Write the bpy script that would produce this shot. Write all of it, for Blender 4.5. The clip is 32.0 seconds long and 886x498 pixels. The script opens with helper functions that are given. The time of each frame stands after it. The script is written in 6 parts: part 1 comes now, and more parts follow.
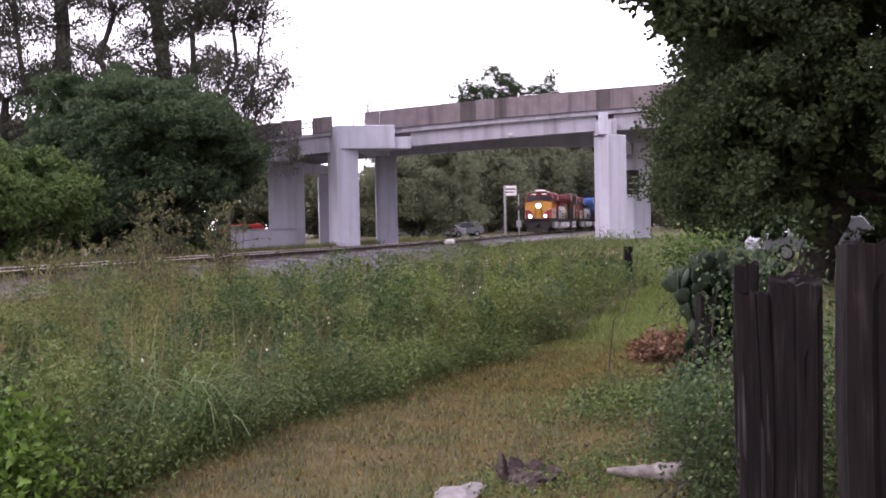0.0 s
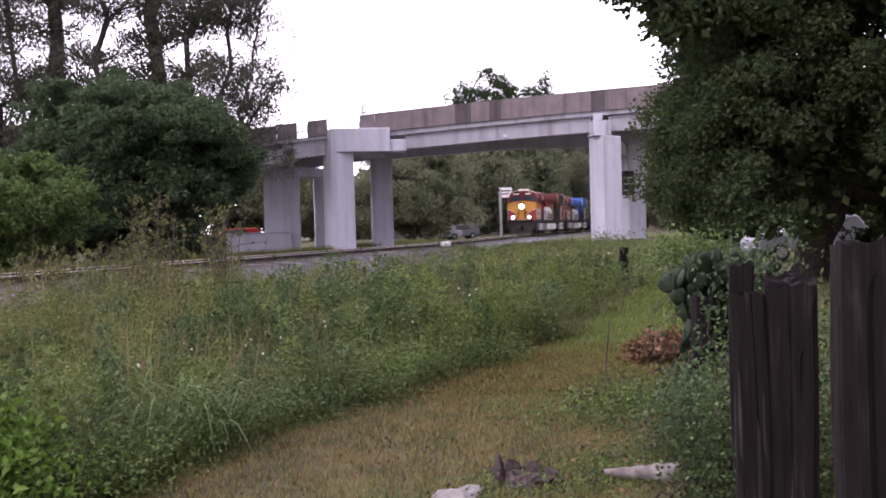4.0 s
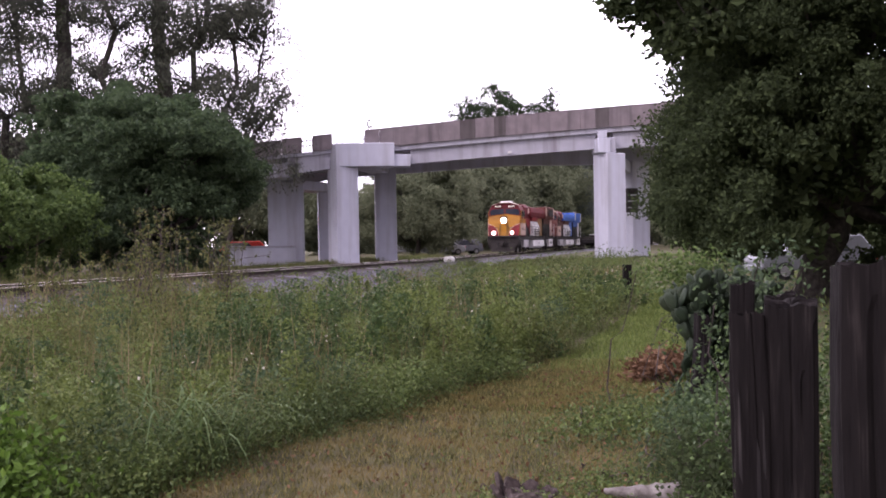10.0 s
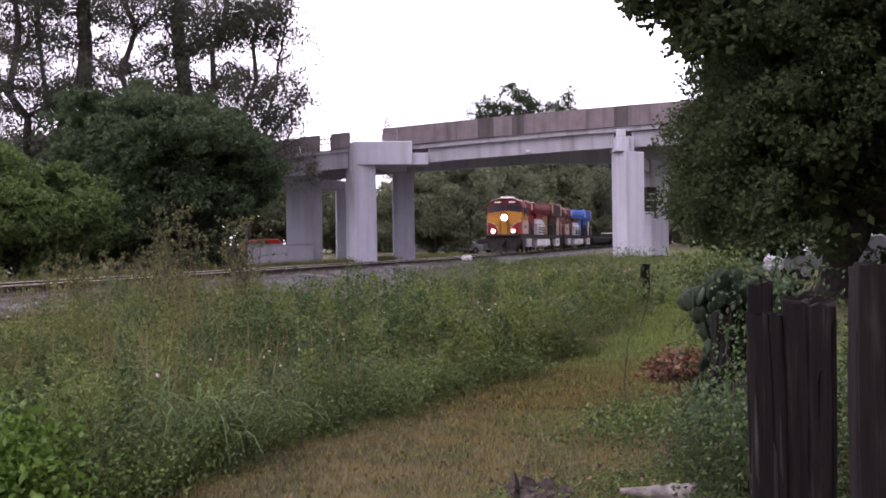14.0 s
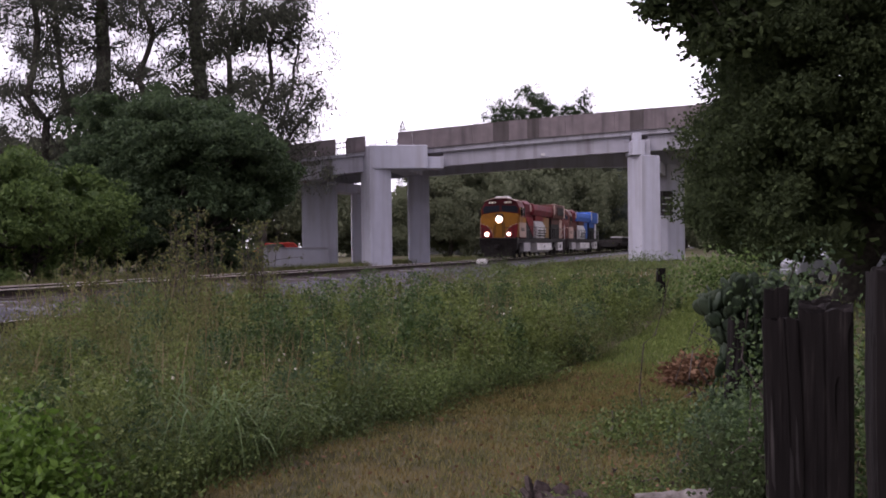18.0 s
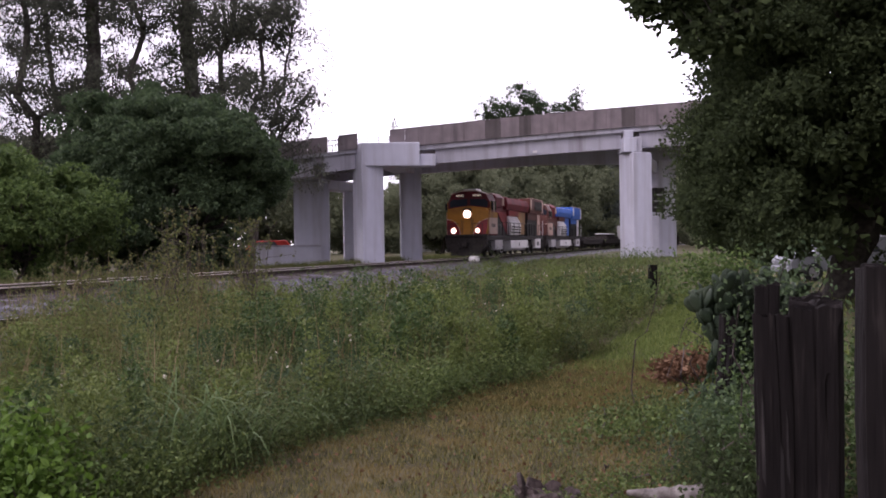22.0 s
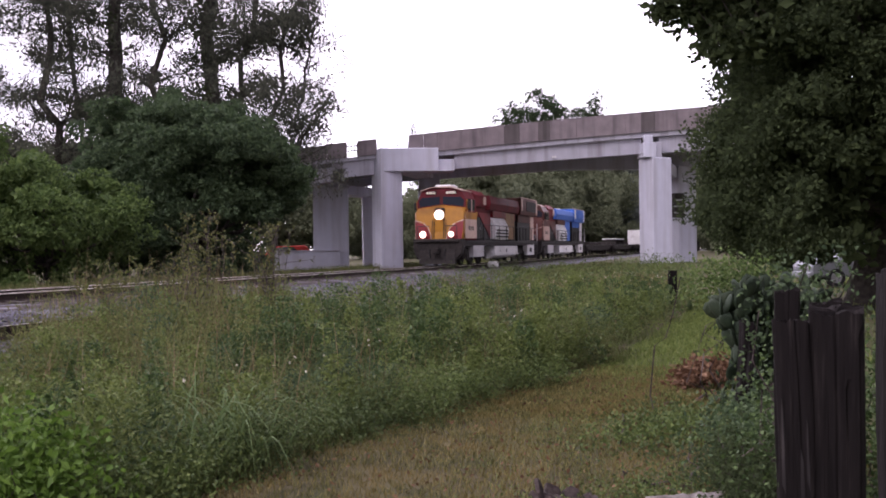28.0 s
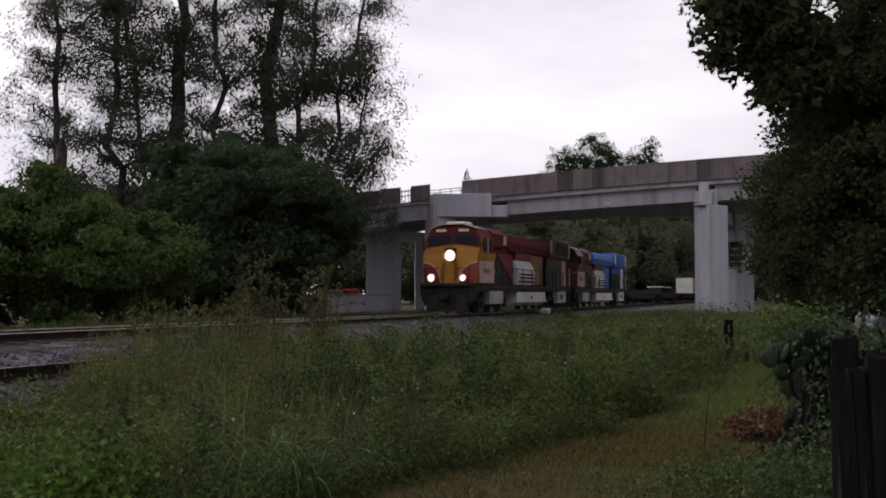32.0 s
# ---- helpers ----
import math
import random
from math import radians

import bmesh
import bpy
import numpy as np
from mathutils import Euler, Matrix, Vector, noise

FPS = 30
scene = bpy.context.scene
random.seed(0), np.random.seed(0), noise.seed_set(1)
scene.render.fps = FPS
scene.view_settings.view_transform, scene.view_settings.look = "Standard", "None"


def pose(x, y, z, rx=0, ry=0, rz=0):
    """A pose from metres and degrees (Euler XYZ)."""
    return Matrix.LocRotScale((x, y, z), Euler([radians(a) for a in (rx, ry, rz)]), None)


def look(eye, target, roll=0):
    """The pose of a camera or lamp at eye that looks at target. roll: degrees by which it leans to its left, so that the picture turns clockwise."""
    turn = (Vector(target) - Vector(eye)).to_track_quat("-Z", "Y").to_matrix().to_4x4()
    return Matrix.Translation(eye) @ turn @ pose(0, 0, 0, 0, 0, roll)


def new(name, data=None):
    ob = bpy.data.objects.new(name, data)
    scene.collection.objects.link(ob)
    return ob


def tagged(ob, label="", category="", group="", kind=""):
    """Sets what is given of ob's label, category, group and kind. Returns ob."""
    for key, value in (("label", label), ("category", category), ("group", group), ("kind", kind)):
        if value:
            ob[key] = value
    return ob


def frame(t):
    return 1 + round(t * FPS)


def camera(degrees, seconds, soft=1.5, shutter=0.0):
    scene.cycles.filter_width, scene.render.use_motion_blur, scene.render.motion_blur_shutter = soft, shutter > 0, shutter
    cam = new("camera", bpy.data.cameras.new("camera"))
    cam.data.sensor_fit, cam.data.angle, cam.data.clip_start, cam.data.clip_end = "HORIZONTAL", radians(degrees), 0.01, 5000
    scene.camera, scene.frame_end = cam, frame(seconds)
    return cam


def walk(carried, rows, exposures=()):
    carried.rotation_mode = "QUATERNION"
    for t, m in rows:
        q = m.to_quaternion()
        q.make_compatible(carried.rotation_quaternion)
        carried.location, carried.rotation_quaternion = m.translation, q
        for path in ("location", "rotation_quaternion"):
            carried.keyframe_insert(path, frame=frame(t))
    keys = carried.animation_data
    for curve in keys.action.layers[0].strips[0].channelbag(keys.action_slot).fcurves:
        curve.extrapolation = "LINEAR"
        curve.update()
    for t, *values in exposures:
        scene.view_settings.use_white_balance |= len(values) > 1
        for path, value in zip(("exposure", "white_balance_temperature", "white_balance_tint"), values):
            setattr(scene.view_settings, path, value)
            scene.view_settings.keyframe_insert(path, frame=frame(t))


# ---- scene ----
# yaw to the right, pitch up and roll, in degrees, of a hand-held camera that stays in one spot
EYE = (0.0, 0.0, 1.6)
PATH = [
    (0, 0.072, -1.526, -1.110), (0.5, -0.184, -1.322, -1.081), (1, 0.013, -1.476, -1.188),
    (1.5, -0.065, -1.146, -1.257), (2, 0.148, -1.730, -1.022), (2.5, 0.576, -1.093, -0.956),
    (4.5, 0.253, -1.441, -1.651), (5, 0.240, -0.595, -1.363), (5.5, -0.803, -0.939, -1.246),
    (6, -0.764, -0.981, -1.071), (6.5, -0.381, -1.116, -0.949), (7, 0.432, -0.771, -1.220),
    (7.5, -0.036, -1.122, -0.975), (8, -0.290, -0.846, -0.963), (8.5, 0.106, -0.967, -1.010),
    (9, 0.000, -1.013, -0.979), (9.5, 0.480, -0.775, -1.082), (10, 0.117, -0.412, -0.986),
    (10.5, -0.640, -0.725, -0.967), (11, -0.469, -0.766, -1.073), (11.5, -0.545, -1.025, -1.024),
    (12, -0.131, -1.283, -1.008), (12.5, 0.149, -1.353, -1.187), (13, -0.176, -0.707, -1.064),
    (13.5, -0.460, -0.509, -0.992), (14, -1.013, -0.487, -0.814), (14.5, -1.579, -0.119, -0.659),
    (16.5, 0.194, 0.582, -0.932), (17, -0.726, 0.549, -0.827), (17.5, -1.748, -0.300, -0.624),
    (18, -1.979, -0.237, -0.715), (18.5, -2.064, -0.711, -0.666), (19, -1.375, -0.517, -0.744),
    (19.5, -1.883, -0.575, -0.859), (20, -2.061, -0.470, -0.741), (20.5, -2.409, -0.829, -0.350),
    (21, -2.153, -0.302, -0.521), (21.5, -1.783, -0.417, -0.552), (22, -1.490, -0.414, -0.851),
    (22.5, -1.638, -0.783, -0.791), (23, -1.823, -0.162, -0.937), (23.5, -1.870, -0.032, -0.825),
    (24, -1.596, 0.063, -0.784), (24.5, -1.585, 0.241, -0.664), (25, -1.777, -0.253, -0.539),
    (25.5, -1.654, -0.641, -0.494), (27.5, -2.035, -0.708, -0.711), (28, -2.693, -0.053, -0.812),
    (28.5, -1.981, 0.063, -0.715), (29, -2.618, 0.725, -0.631), (29.5, -3.042, 0.729, -0.578),
    (30, -4.764, -0.048, -0.477), (30.5, -5.409, -0.885, -0.278), (31, -5.906, 1.929, -0.334),
    (31.5, -5.722, 2.772, -0.057), (32, -6.024, 2.891, 0.068),
]

cam = camera(52.6, 32.0, soft=1.8)


def turned(t, yaw, pitch, roll):
    """The camera sways a few centimetres as the holder turns with the train."""
    dx = float(np.interp(t, (0, 2.5, 9, 14.5, 24, 28, 30, 32), (0, 0, 0.016, 0.028, 0.036, 0.042, 0.052, 0.062)))
    dz = float(np.interp(t, (0, 2.5, 9, 25, 28, 30, 32), (0, 0, 0.008, 0.011, 0.008, -0.004, -0.014)))
    return pose(EYE[0] + dx, EYE[1], EYE[2] + dz, 90 + pitch, 0, -yaw) @ pose(0, 0, 0, 0, 0, roll)


EXPOSURES = [(t, e - 0.08, 6250, 27) for t, e in ((0, 0.08), (2.5, 0.1), (5, -0.1), (7, -0.17), (9, 0.06), (10, -0.03), (11, -0.17), (12, 0.0), (13, 0.06), (14, -0.22))] + [(t, e - 0.15, 6250, 25) for t, e in ((16.5, -0.7), (17.5, -0.7), (18.5, -0.58), (21, -0.4), (25, -0.52),
                                            (28, -0.24), (29, -0.55), (30, -0.74), (31, -0.5))] + [(31.6, -1.2, 6350, 17), (32, -1.85, 6500, 12)]
walk(cam, [(t, turned(t, a, b, c)) for t, a, b, c in PATH], EXPOSURES)

# ------------------------------------------------------------------ sky and light
SUN_AZ, SUN_EL = -140.0, 32.0      # degrees: azimuth from +Y to the right, height


def build_world():
    w = bpy.data.worlds.new("overcast_sky")
    scene.world = w
    w.use_nodes = True
    n, l = w.node_tree.nodes, w.node_tree.links
    n.clear()
    out = n.new("ShaderNodeOutputWorld")
    bg = n.new("ShaderNodeBackground")
    sky = n.new("ShaderNodeTexSky")
    sky.sky_type = "NISHITA"
    sky.sun_disc = False
    sky.sun_elevation, sky.sun_rotation = radians(SUN_EL), radians(SUN_AZ)
    co = n.new("ShaderNodeTexCoord")
    mp = n.new("ShaderNodeMapping")
    mp.inputs["Scale"].default_value = (1.0, 1.0, 3.2)
    cl = n.new("ShaderNodeTexNoise")
    cl.inputs["Scale"].default_value, cl.inputs["Detail"].default_value = 2.6, 5
    ramp = n.new("ShaderNodeValToRGB")
    ramp.color_ramp.elements[0].position, ramp.color_ramp.elements[1].position = 0.36, 0.62
    ramp.color_ramp.elements[0].color = (7.2, 6.9, 7.5, 1)
    ramp.color_ramp.elements[1].color = (9.6, 9.0, 9.4, 1)
    mix = n.new("ShaderNodeMixRGB")
    mix.inputs["Fac"].default_value = 0.86
    l.new(co.outputs["Generated"], mp.inputs["Vector"])
    l.new(mp.outputs["Vector"], cl.inputs["Vector"])
    l.new(cl.outputs["Fac"], ramp.inputs["Fac"])
    # the cloud sheet is thinnest and brightest ahead to the left
    dot = n.new("ShaderNodeVectorMath")
    dot.operation = "DOT_PRODUCT"
    a, e = radians(-42), radians(26)
    dot.inputs[1].default_value = (math.sin(a) * math.cos(e), math.cos(a) * math.cos(e), math.sin(e))
    rng = n.new("ShaderNodeMapRange")
    rng.interpolation_type = "SMOOTHSTEP"
    rng.inputs["From Min"].default_value, rng.inputs["From Max"].default_value = -0.7, 1.0
    rng.inputs["To Min"].default_value, rng.inputs["To Max"].default_value = 0.62, 2.15
    lit = n.new("ShaderNodeVectorMath")
    lit.operation = "SCALE"
    l.new(co.outputs["Generated"], dot.inputs[0])
    l.new(dot.outputs["Value"], rng.inputs["Value"])
    l.new(ramp.outputs["Color"], lit.inputs[0])
    l.new(rng.outputs["Result"], lit.inputs["Scale"])
    l.new(sky.outputs["Color"], mix.inputs["Color1"])
    l.new(lit.outputs["Vector"], mix.inputs["Color2"])
    l.new(mix.outputs["Color"], bg.inputs["Color"])
    bg.inputs["Strength"].default_value = 0.225
    l.new(bg.outputs["Background"], out.inputs["Surface"])


build_world()
sun = new("sun", bpy.data.lights.new("sun", "SUN"))
sun.data.energy, sun.data.angle, sun.data.color = 1.2, radians(24), (1.0, 0.95, 0.9)
_a, _e = radians(SUN_AZ), radians(SUN_EL)
sun.matrix_world = look((math.sin(_a) * math.cos(_e) * 50, math.cos(_a) * math.cos(_e) * 50, math.sin(_e) * 50), (0, 0, 0))


# ------------------------------------------------------------------ materials
def tree_of(name):
    m = bpy.data.materials.new(name)
    m.use_nodes = True
    n, l = m.node_tree.nodes, m.node_tree.links
    return m, n, l, n["Principled BSDF"]


def rgb(c):
    return (c[0], c[1], c[2], 1)


def surface(name, c1, c2, scale=8.0, rough=0.7, metal=0.0, bump=0.2, fine=60.0, c3=None, big=0.6, spread=(0.35, 0.65), spec=0.3):
    """A stained and grained surface: two colours at one scale, a third in large stains, fine relief."""
    m, n, l, b = tree_of(name)
    co = n.new("ShaderNodeTexCoord")
    a = n.new("ShaderNodeTexNoise")
    a.inputs["Scale"].default_value, a.inputs["Detail"].default_value = scale, 6
    r = n.new("ShaderNodeValToRGB")
    r.color_ramp.elements[0].position, r.color_ramp.elements[1].position = spread
    r.color_ramp.elements[0].color, r.color_ramp.elements[1].color = rgb(c1), rgb(c2)
    l.new(co.outputs["Object"], a.inputs["Vector"])
    l.new(a.outputs["Fac"], r.inputs["Fac"])
    last = r.outputs["Color"]
    if c3:
        g = n.new("ShaderNodeTexNoise")
        g.inputs["Scale"].default_value, g.inputs["Detail"].default_value = big, 5
        rr = n.new("ShaderNodeValToRGB")
        rr.color_ramp.elements[0].position, rr.color_ramp.elements[1].position = 0.45, 0.68
        mx = n.new("ShaderNodeMixRGB")
        mx.inputs["Color2"].default_value = rgb(c3)
        l.new(co.outputs["Object"], g.inputs["Vector"])
        l.new(g.outputs["Fac"], rr.inputs["Fac"])
        l.new(rr.outputs["Color"], mx.inputs["Fac"])
        l.new(last, mx.inputs["Color1"])
        last = mx.outputs["Color"]
    l.new(last, b.inputs["Base Color"])
    b.inputs["Roughness"].default_value, b.inputs["Metallic"].default_value = rough, metal
    b.inputs["Specular IOR Level"].default_value = spec
    if bump:
        f = n.new("ShaderNodeTexNoise")
        f.inputs["Scale"].default_value, f.inputs["Detail"].default_value = fine, 4
        bp = n.new("ShaderNodeBump")
        bp.inputs["Strength"].default_value, bp.inputs["Distance"].default_value = bump, 0.02
        l.new(co.outputs["Object"], f.inputs["Vector"])
        l.new(f.outputs["Fac"], bp.inputs["Height"])
        l.new(bp.outputs["Normal"], b.inputs["Normal"])
    return m


def streaked(name, c1, c2, stain, scale=0.7, rough=0.85):
    """Cast concrete with rain streaks that run down it."""
    m, n, l, b = tree_of(name)
    co = n.new("ShaderNodeTexCoord")
    mp = n.new("ShaderNodeMapping")
    mp.inputs["Scale"].default_value = (3.0, 3.0, 0.25)
    a = n.new("ShaderNodeTexNoise")
    a.inputs["Scale"].default_value, a.inputs["Detail"].default_value = scale, 8
    r = n.new("ShaderNodeValToRGB")
    r.color_ramp.elements[0].position, r.color_ramp.elements[1].position = 0.48, 0.72
    g = n.new("ShaderNodeTexNoise")
    g.inputs["Scale"].default_value, g.inputs["Detail"].default_value = 1.7, 7
    r2 = n.new("ShaderNodeValToRGB")
    r2.color_ramp.elements[0].position, r2.color_ramp.elements[1].position = 0.3, 0.7
    r2.color_ramp.elements[0].color, r2.color_ramp.elements[1].color = rgb(c1), rgb(c2)
    mx = n.new("ShaderNodeMixRGB")
    mx.inputs["Color2"].default_value = rgb(stain)
    f = n.new("ShaderNodeTexNoise")
    f.inputs["Scale"].default_value = 25
    bp = n.new("ShaderNodeBump")
    bp.inputs["Strength"].default_value, bp.inputs["Distance"].default_value = 0.25, 0.02
    l.new(co.outputs["Object"], mp.inputs["Vector"])
    l.new(mp.outputs["Vector"], a.inputs["Vector"])
    l.new(co.outputs["Object"], g.inputs["Vector"])
    l.new(co.outputs["Object"], f.inputs["Vector"])
    l.new(a.outputs["Fac"], r.inputs["Fac"])
    l.new(g.outputs["Fac"], r2.inputs["Fac"])
    l.new(r.outputs["Color"], mx.inputs["Fac"])
    l.new(r2.outputs["Color"], mx.inputs["Color1"])
    l.new(mx.outputs["Color"], b.inputs["Base Color"])
    l.new(f.outputs["Fac"], bp.inputs["Height"])
    l.new(bp.outputs["Normal"], b.inputs["Normal"])
    b.inputs["Roughness"].default_value = rough
    return m


def leafy(name, dark, mid, light, rough=0.55, through_light=0.34, patch=0.0, patch_col=(0.1, 0.1, 0.04), patch_scale=0.5, spec=0.25):
    """Leaves and blades: every one takes its own tone."""
    m, n, l, b = tree_of(name)
    geo = n.new("ShaderNodeNewGeometry")
    r = n.new("ShaderNodeValToRGB")
    e = r.color_ramp.elements
    e[0].color, e[1].color = rgb(dark), rgb(light)
    k = e.new(0.55)
    k.color = rgb(mid)
    l.new(geo.outputs["Random Per Island"], r.inputs["Fac"])
    last = r.outputs["Color"]
    if patch:
        co = n.new("ShaderNodeTexCoord")
        g = n.new("ShaderNodeTexNoise")
        g.inputs["Scale"].default_value, g.inputs["Detail"].default_value = patch_scale, 3
        rr = n.new("ShaderNodeValToRGB")
        rr.color_ramp.elements[0].position, rr.color_ramp.elements[1].position = 0.42, 0.66
        rr.color_ramp.elements[1].color = (patch, patch, patch, 1)
        mx = n.new("ShaderNodeMixRGB")
        mx.inputs["Color2"].default_value = rgb(patch_col)
        l.new(co.outputs["Object"], g.inputs["Vector"])
        l.new(g.outputs["Fac"], rr.inputs["Fac"])
        l.new(rr.outputs["Color"], mx.inputs["Fac"])
        l.new(last, mx.inputs["Color1"])
        last = mx.outputs["Color"]
    l.new(last, b.inputs["Base Color"])
    b.inputs["Roughness"].default_value = rough
    b.inputs["Specular IOR Level"].default_value = spec
    t = n.new("ShaderNodeBsdfTranslucent")
    l.new(last, t.inputs["Color"])
    s = n.new("ShaderNodeMixShader")
    s.inputs["Fac"].default_value = through_light
    l.new(b.outputs["BSDF"], s.inputs[1])
    l.new(t.outputs["BSDF"], s.inputs[2])
    l.new(s.outputs["Shader"], n["Material Output"].inputs["Surface"])
    return m


def glowing(name, c, strength):
    m, n, l, b = tree_of(name)
    b.inputs["Base Color"].default_value = rgb((0.9, 0.85, 0.75))
    b.inputs["Emission Color"].default_value = rgb(c)
    b.inputs["Emission Strength"].default_value = strength
    return m


def weathered(name, dark, mid, pale):
    """Old split timber: fibres and cracks that run up the post, pale where the skin has gone."""
    m, n, l, b = tree_of(name)
    co = n.new("ShaderNodeTexCoord")
    mp = n.new("ShaderNodeMapping")
    mp.inputs["Scale"].default_value = (1.0, 1.0, 0.035)
    l.new(co.outputs["Object"], mp.inputs["Vector"])
    fibre = n.new("ShaderNodeTexNoise")
    fibre.inputs["Scale"].default_value, fibre.inputs["Detail"].default_value = 90, 8
    l.new(mp.outputs["Vector"], fibre.inputs["Vector"])
    mp2 = n.new("ShaderNodeMapping")
    mp2.inputs["Scale"].default_value = (1.0, 1.0, 0.12)
    l.new(co.outputs["Object"], mp2.inputs["Vector"])
    crack = n.new("ShaderNodeTexNoise")
    crack.inputs["Scale"].default_value, crack.inputs["Detail"].default_value = 26, 5
    l.new(mp2.outputs["Vector"], crack.inputs["Vector"])
    r = n.new("ShaderNodeValToRGB")
    e = r.color_ramp.elements
    e[0].position, e[1].position = 0.36, 0.76
    e[0].color, e[1].color = rgb(dark), rgb(pale)
    k = e.new(0.55)
    k.color = rgb(mid)
    mx = n.new("ShaderNodeMath")
    mx.operation = "MULTIPLY_ADD"
    mx.inputs[1].default_value = 0.45
    half = n.new("ShaderNodeMath")
    half.operation = "MULTIPLY"
    half.inputs[1].default_value = 0.55
    l.new(crack.outputs["Fac"], half.inputs[0])
    l.new(fibre.outputs["Fac"], mx.inputs[0])
    l.new(half.outputs["Value"], mx.inputs[2])
    l.new(mx.outputs["Value"], r.inputs["Fac"])
    l.new(r.outputs["Color"], b.inputs["Base Color"])
    bp = n.new("ShaderNodeBump")
    bp.inputs["Strength"].default_value, bp.inputs["Distance"].default_value = 0.9, 0.012
    l.new(mx.outputs["Value"], bp.inputs["Height"])
    l.new(bp.outputs["Normal"], b.inputs["Normal"])
    b.inputs["Roughness"].default_value = 0.95
    b.inputs["Specular IOR Level"].default_value = 0.1
    return m


def glass(name, c, rough=0.06):
    m, n, l, b = tree_of(name)
    b.inputs["Base Color"].default_value = rgb(c)
    b.inputs["Roughness"].default_value = rough
    b.inputs["Specular IOR Level"].default_value = 0.7
    return m


M = {}
M["girder"] = streaked("painted_girder", (0.41, 0.398, 0.452), (0.475, 0.462, 0.522), (0.28, 0.258, 0.283))
M["parapet"] = streaked("stained_concrete", (0.190, 0.157, 0.165), (0.255, 0.213, 0.222), (0.095, 0.080, 0.085), scale=0.55)
M["stained"] = streaked("dark_stain_concrete", (0.09, 0.075, 0.075), (0.125, 0.105, 0.105), (0.06, 0.05, 0.05), scale=0.8)
M["pier"] = streaked("painted_pier", (0.525, 0.525, 0.61), (0.575, 0.575, 0.66), (0.43, 0.42, 0.47))
M["asphalt"] = surface("asphalt", (0.045, 0.045, 0.047), (0.06, 0.058, 0.056), 30)
M["ballast"] = surface("ballast_stone", (0.042, 0.041, 0.052), (0.155, 0.15, 0.185), 16, 0.9, 0, 1.0, 22, (0.175, 0.165, 0.185), 0.7)
M["brown_ballast"] = surface("rust_stained_ballast", (0.02, 0.014, 0.014), (0.06, 0.046, 0.043), 16, 0.9, 0, 1.0, 22)
M["stone"] = surface("crushed_stone", (0.06, 0.057, 0.07), (0.185, 0.176, 0.212), 3, 0.9)
M["rail"] = surface("rusty_rail", (0.016, 0.009, 0.008), (0.03, 0.018, 0.015), 12, 0.85, 0.0)
M["railhead"] = surface("worn_rail_head", (0.5, 0.44, 0.40), (0.62, 0.56, 0.52), 4, 0.35, 0.8, 0.05)
M["tie"] = surface("tie_wood", (0.04, 0.034, 0.03), (0.085, 0.072, 0.062), 9, 0.9)
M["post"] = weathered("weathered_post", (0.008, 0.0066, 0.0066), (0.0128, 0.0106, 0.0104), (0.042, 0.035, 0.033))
M["post_grey"] = weathered("bleached_post", (0.014, 0.012, 0.012), (0.034, 0.03, 0.03), (0.085, 0.075, 0.072))
M["bark"] = surface("bark", (0.035, 0.03, 0.026), (0.075, 0.064, 0.055), 9, 0.95, 0, 0.8, 20)
M["dead_wood"] = surface("dead_wood", (0.022, 0.015, 0.014), (0.075, 0.056, 0.052), 14, 0.9, 0, 0.9, 30, (0.13, 0.105, 0.096), 3.5)
M["pale_wood"] = surface("bleached_wood", (0.1, 0.086, 0.08), (0.27, 0.245, 0.23), 16, 0.9, 0, 0.9, 30, (0.12, 0.1, 0.09), 5.0)
M["rock"] = surface("grey_rock", (0.14, 0.13, 0.128), (0.27, 0.252, 0.246), 7, 0.9, 0, 0.6, 18)
M["soil"] = surface("soil_and_thatch", (0.04, 0.034, 0.017), (0.1, 0.082, 0.038), 2.2, 0.95, 0, 0.6, 40, (0.07, 0.085, 0.03), 0.35)
M["red"] = surface("red_paint", (0.21, 0.014, 0.02), (0.26, 0.018, 0.025), 3, 0.4, 0, 0.05, 20, (0.14, 0.012, 0.016), 0.8)
M["yellow"] = surface("yellow_paint", (0.40, 0.175, 0.016), (0.46, 0.205, 0.02), 3, 0.45, 0, 0.05, 20, (0.24, 0.1, 0.02), 0.8)
M["deep_red"] = surface("deep_red_paint", (0.12, 0.011, 0.017), (0.165, 0.014, 0.022), 3, 0.65, 0, 0.05, 20, (0.08, 0.012, 0.014), 0.8)
M["maroon"] = surface("faded_maroon_paint", (0.09, 0.03, 0.025), (0.14, 0.05, 0.04), 3, 0.5, 0, 0.05, 20, (0.07, 0.03, 0.025), 0.8)
M["ochre"] = surface("faded_ochre_paint", (0.24, 0.13, 0.05), (0.32, 0.18, 0.075), 3, 0.5, 0, 0.05, 20, (0.18, 0.1, 0.05), 0.8)
M["cream"] = surface("faded_cream_paint", (0.52, 0.36, 0.30), (0.62, 0.45, 0.38), 3, 0.5, 0, 0.05, 20, (0.45, 0.31, 0.26), 0.8)
M["black"] = surface("black_paint", (0.012, 0.011, 0.012), (0.022, 0.02, 0.02), 4, 0.5, 0, 0.05)
M["under"] = surface("grimy_underframe", (0.018, 0.015, 0.014), (0.04, 0.033, 0.03), 6, 0.8)
M["grey_paint"] = surface("light_grey_paint", (0.42, 0.40, 0.41), (0.52, 0.5, 0.51), 4, 0.5, 0, 0.08, 20, (0.3, 0.28, 0.28), 1.0)
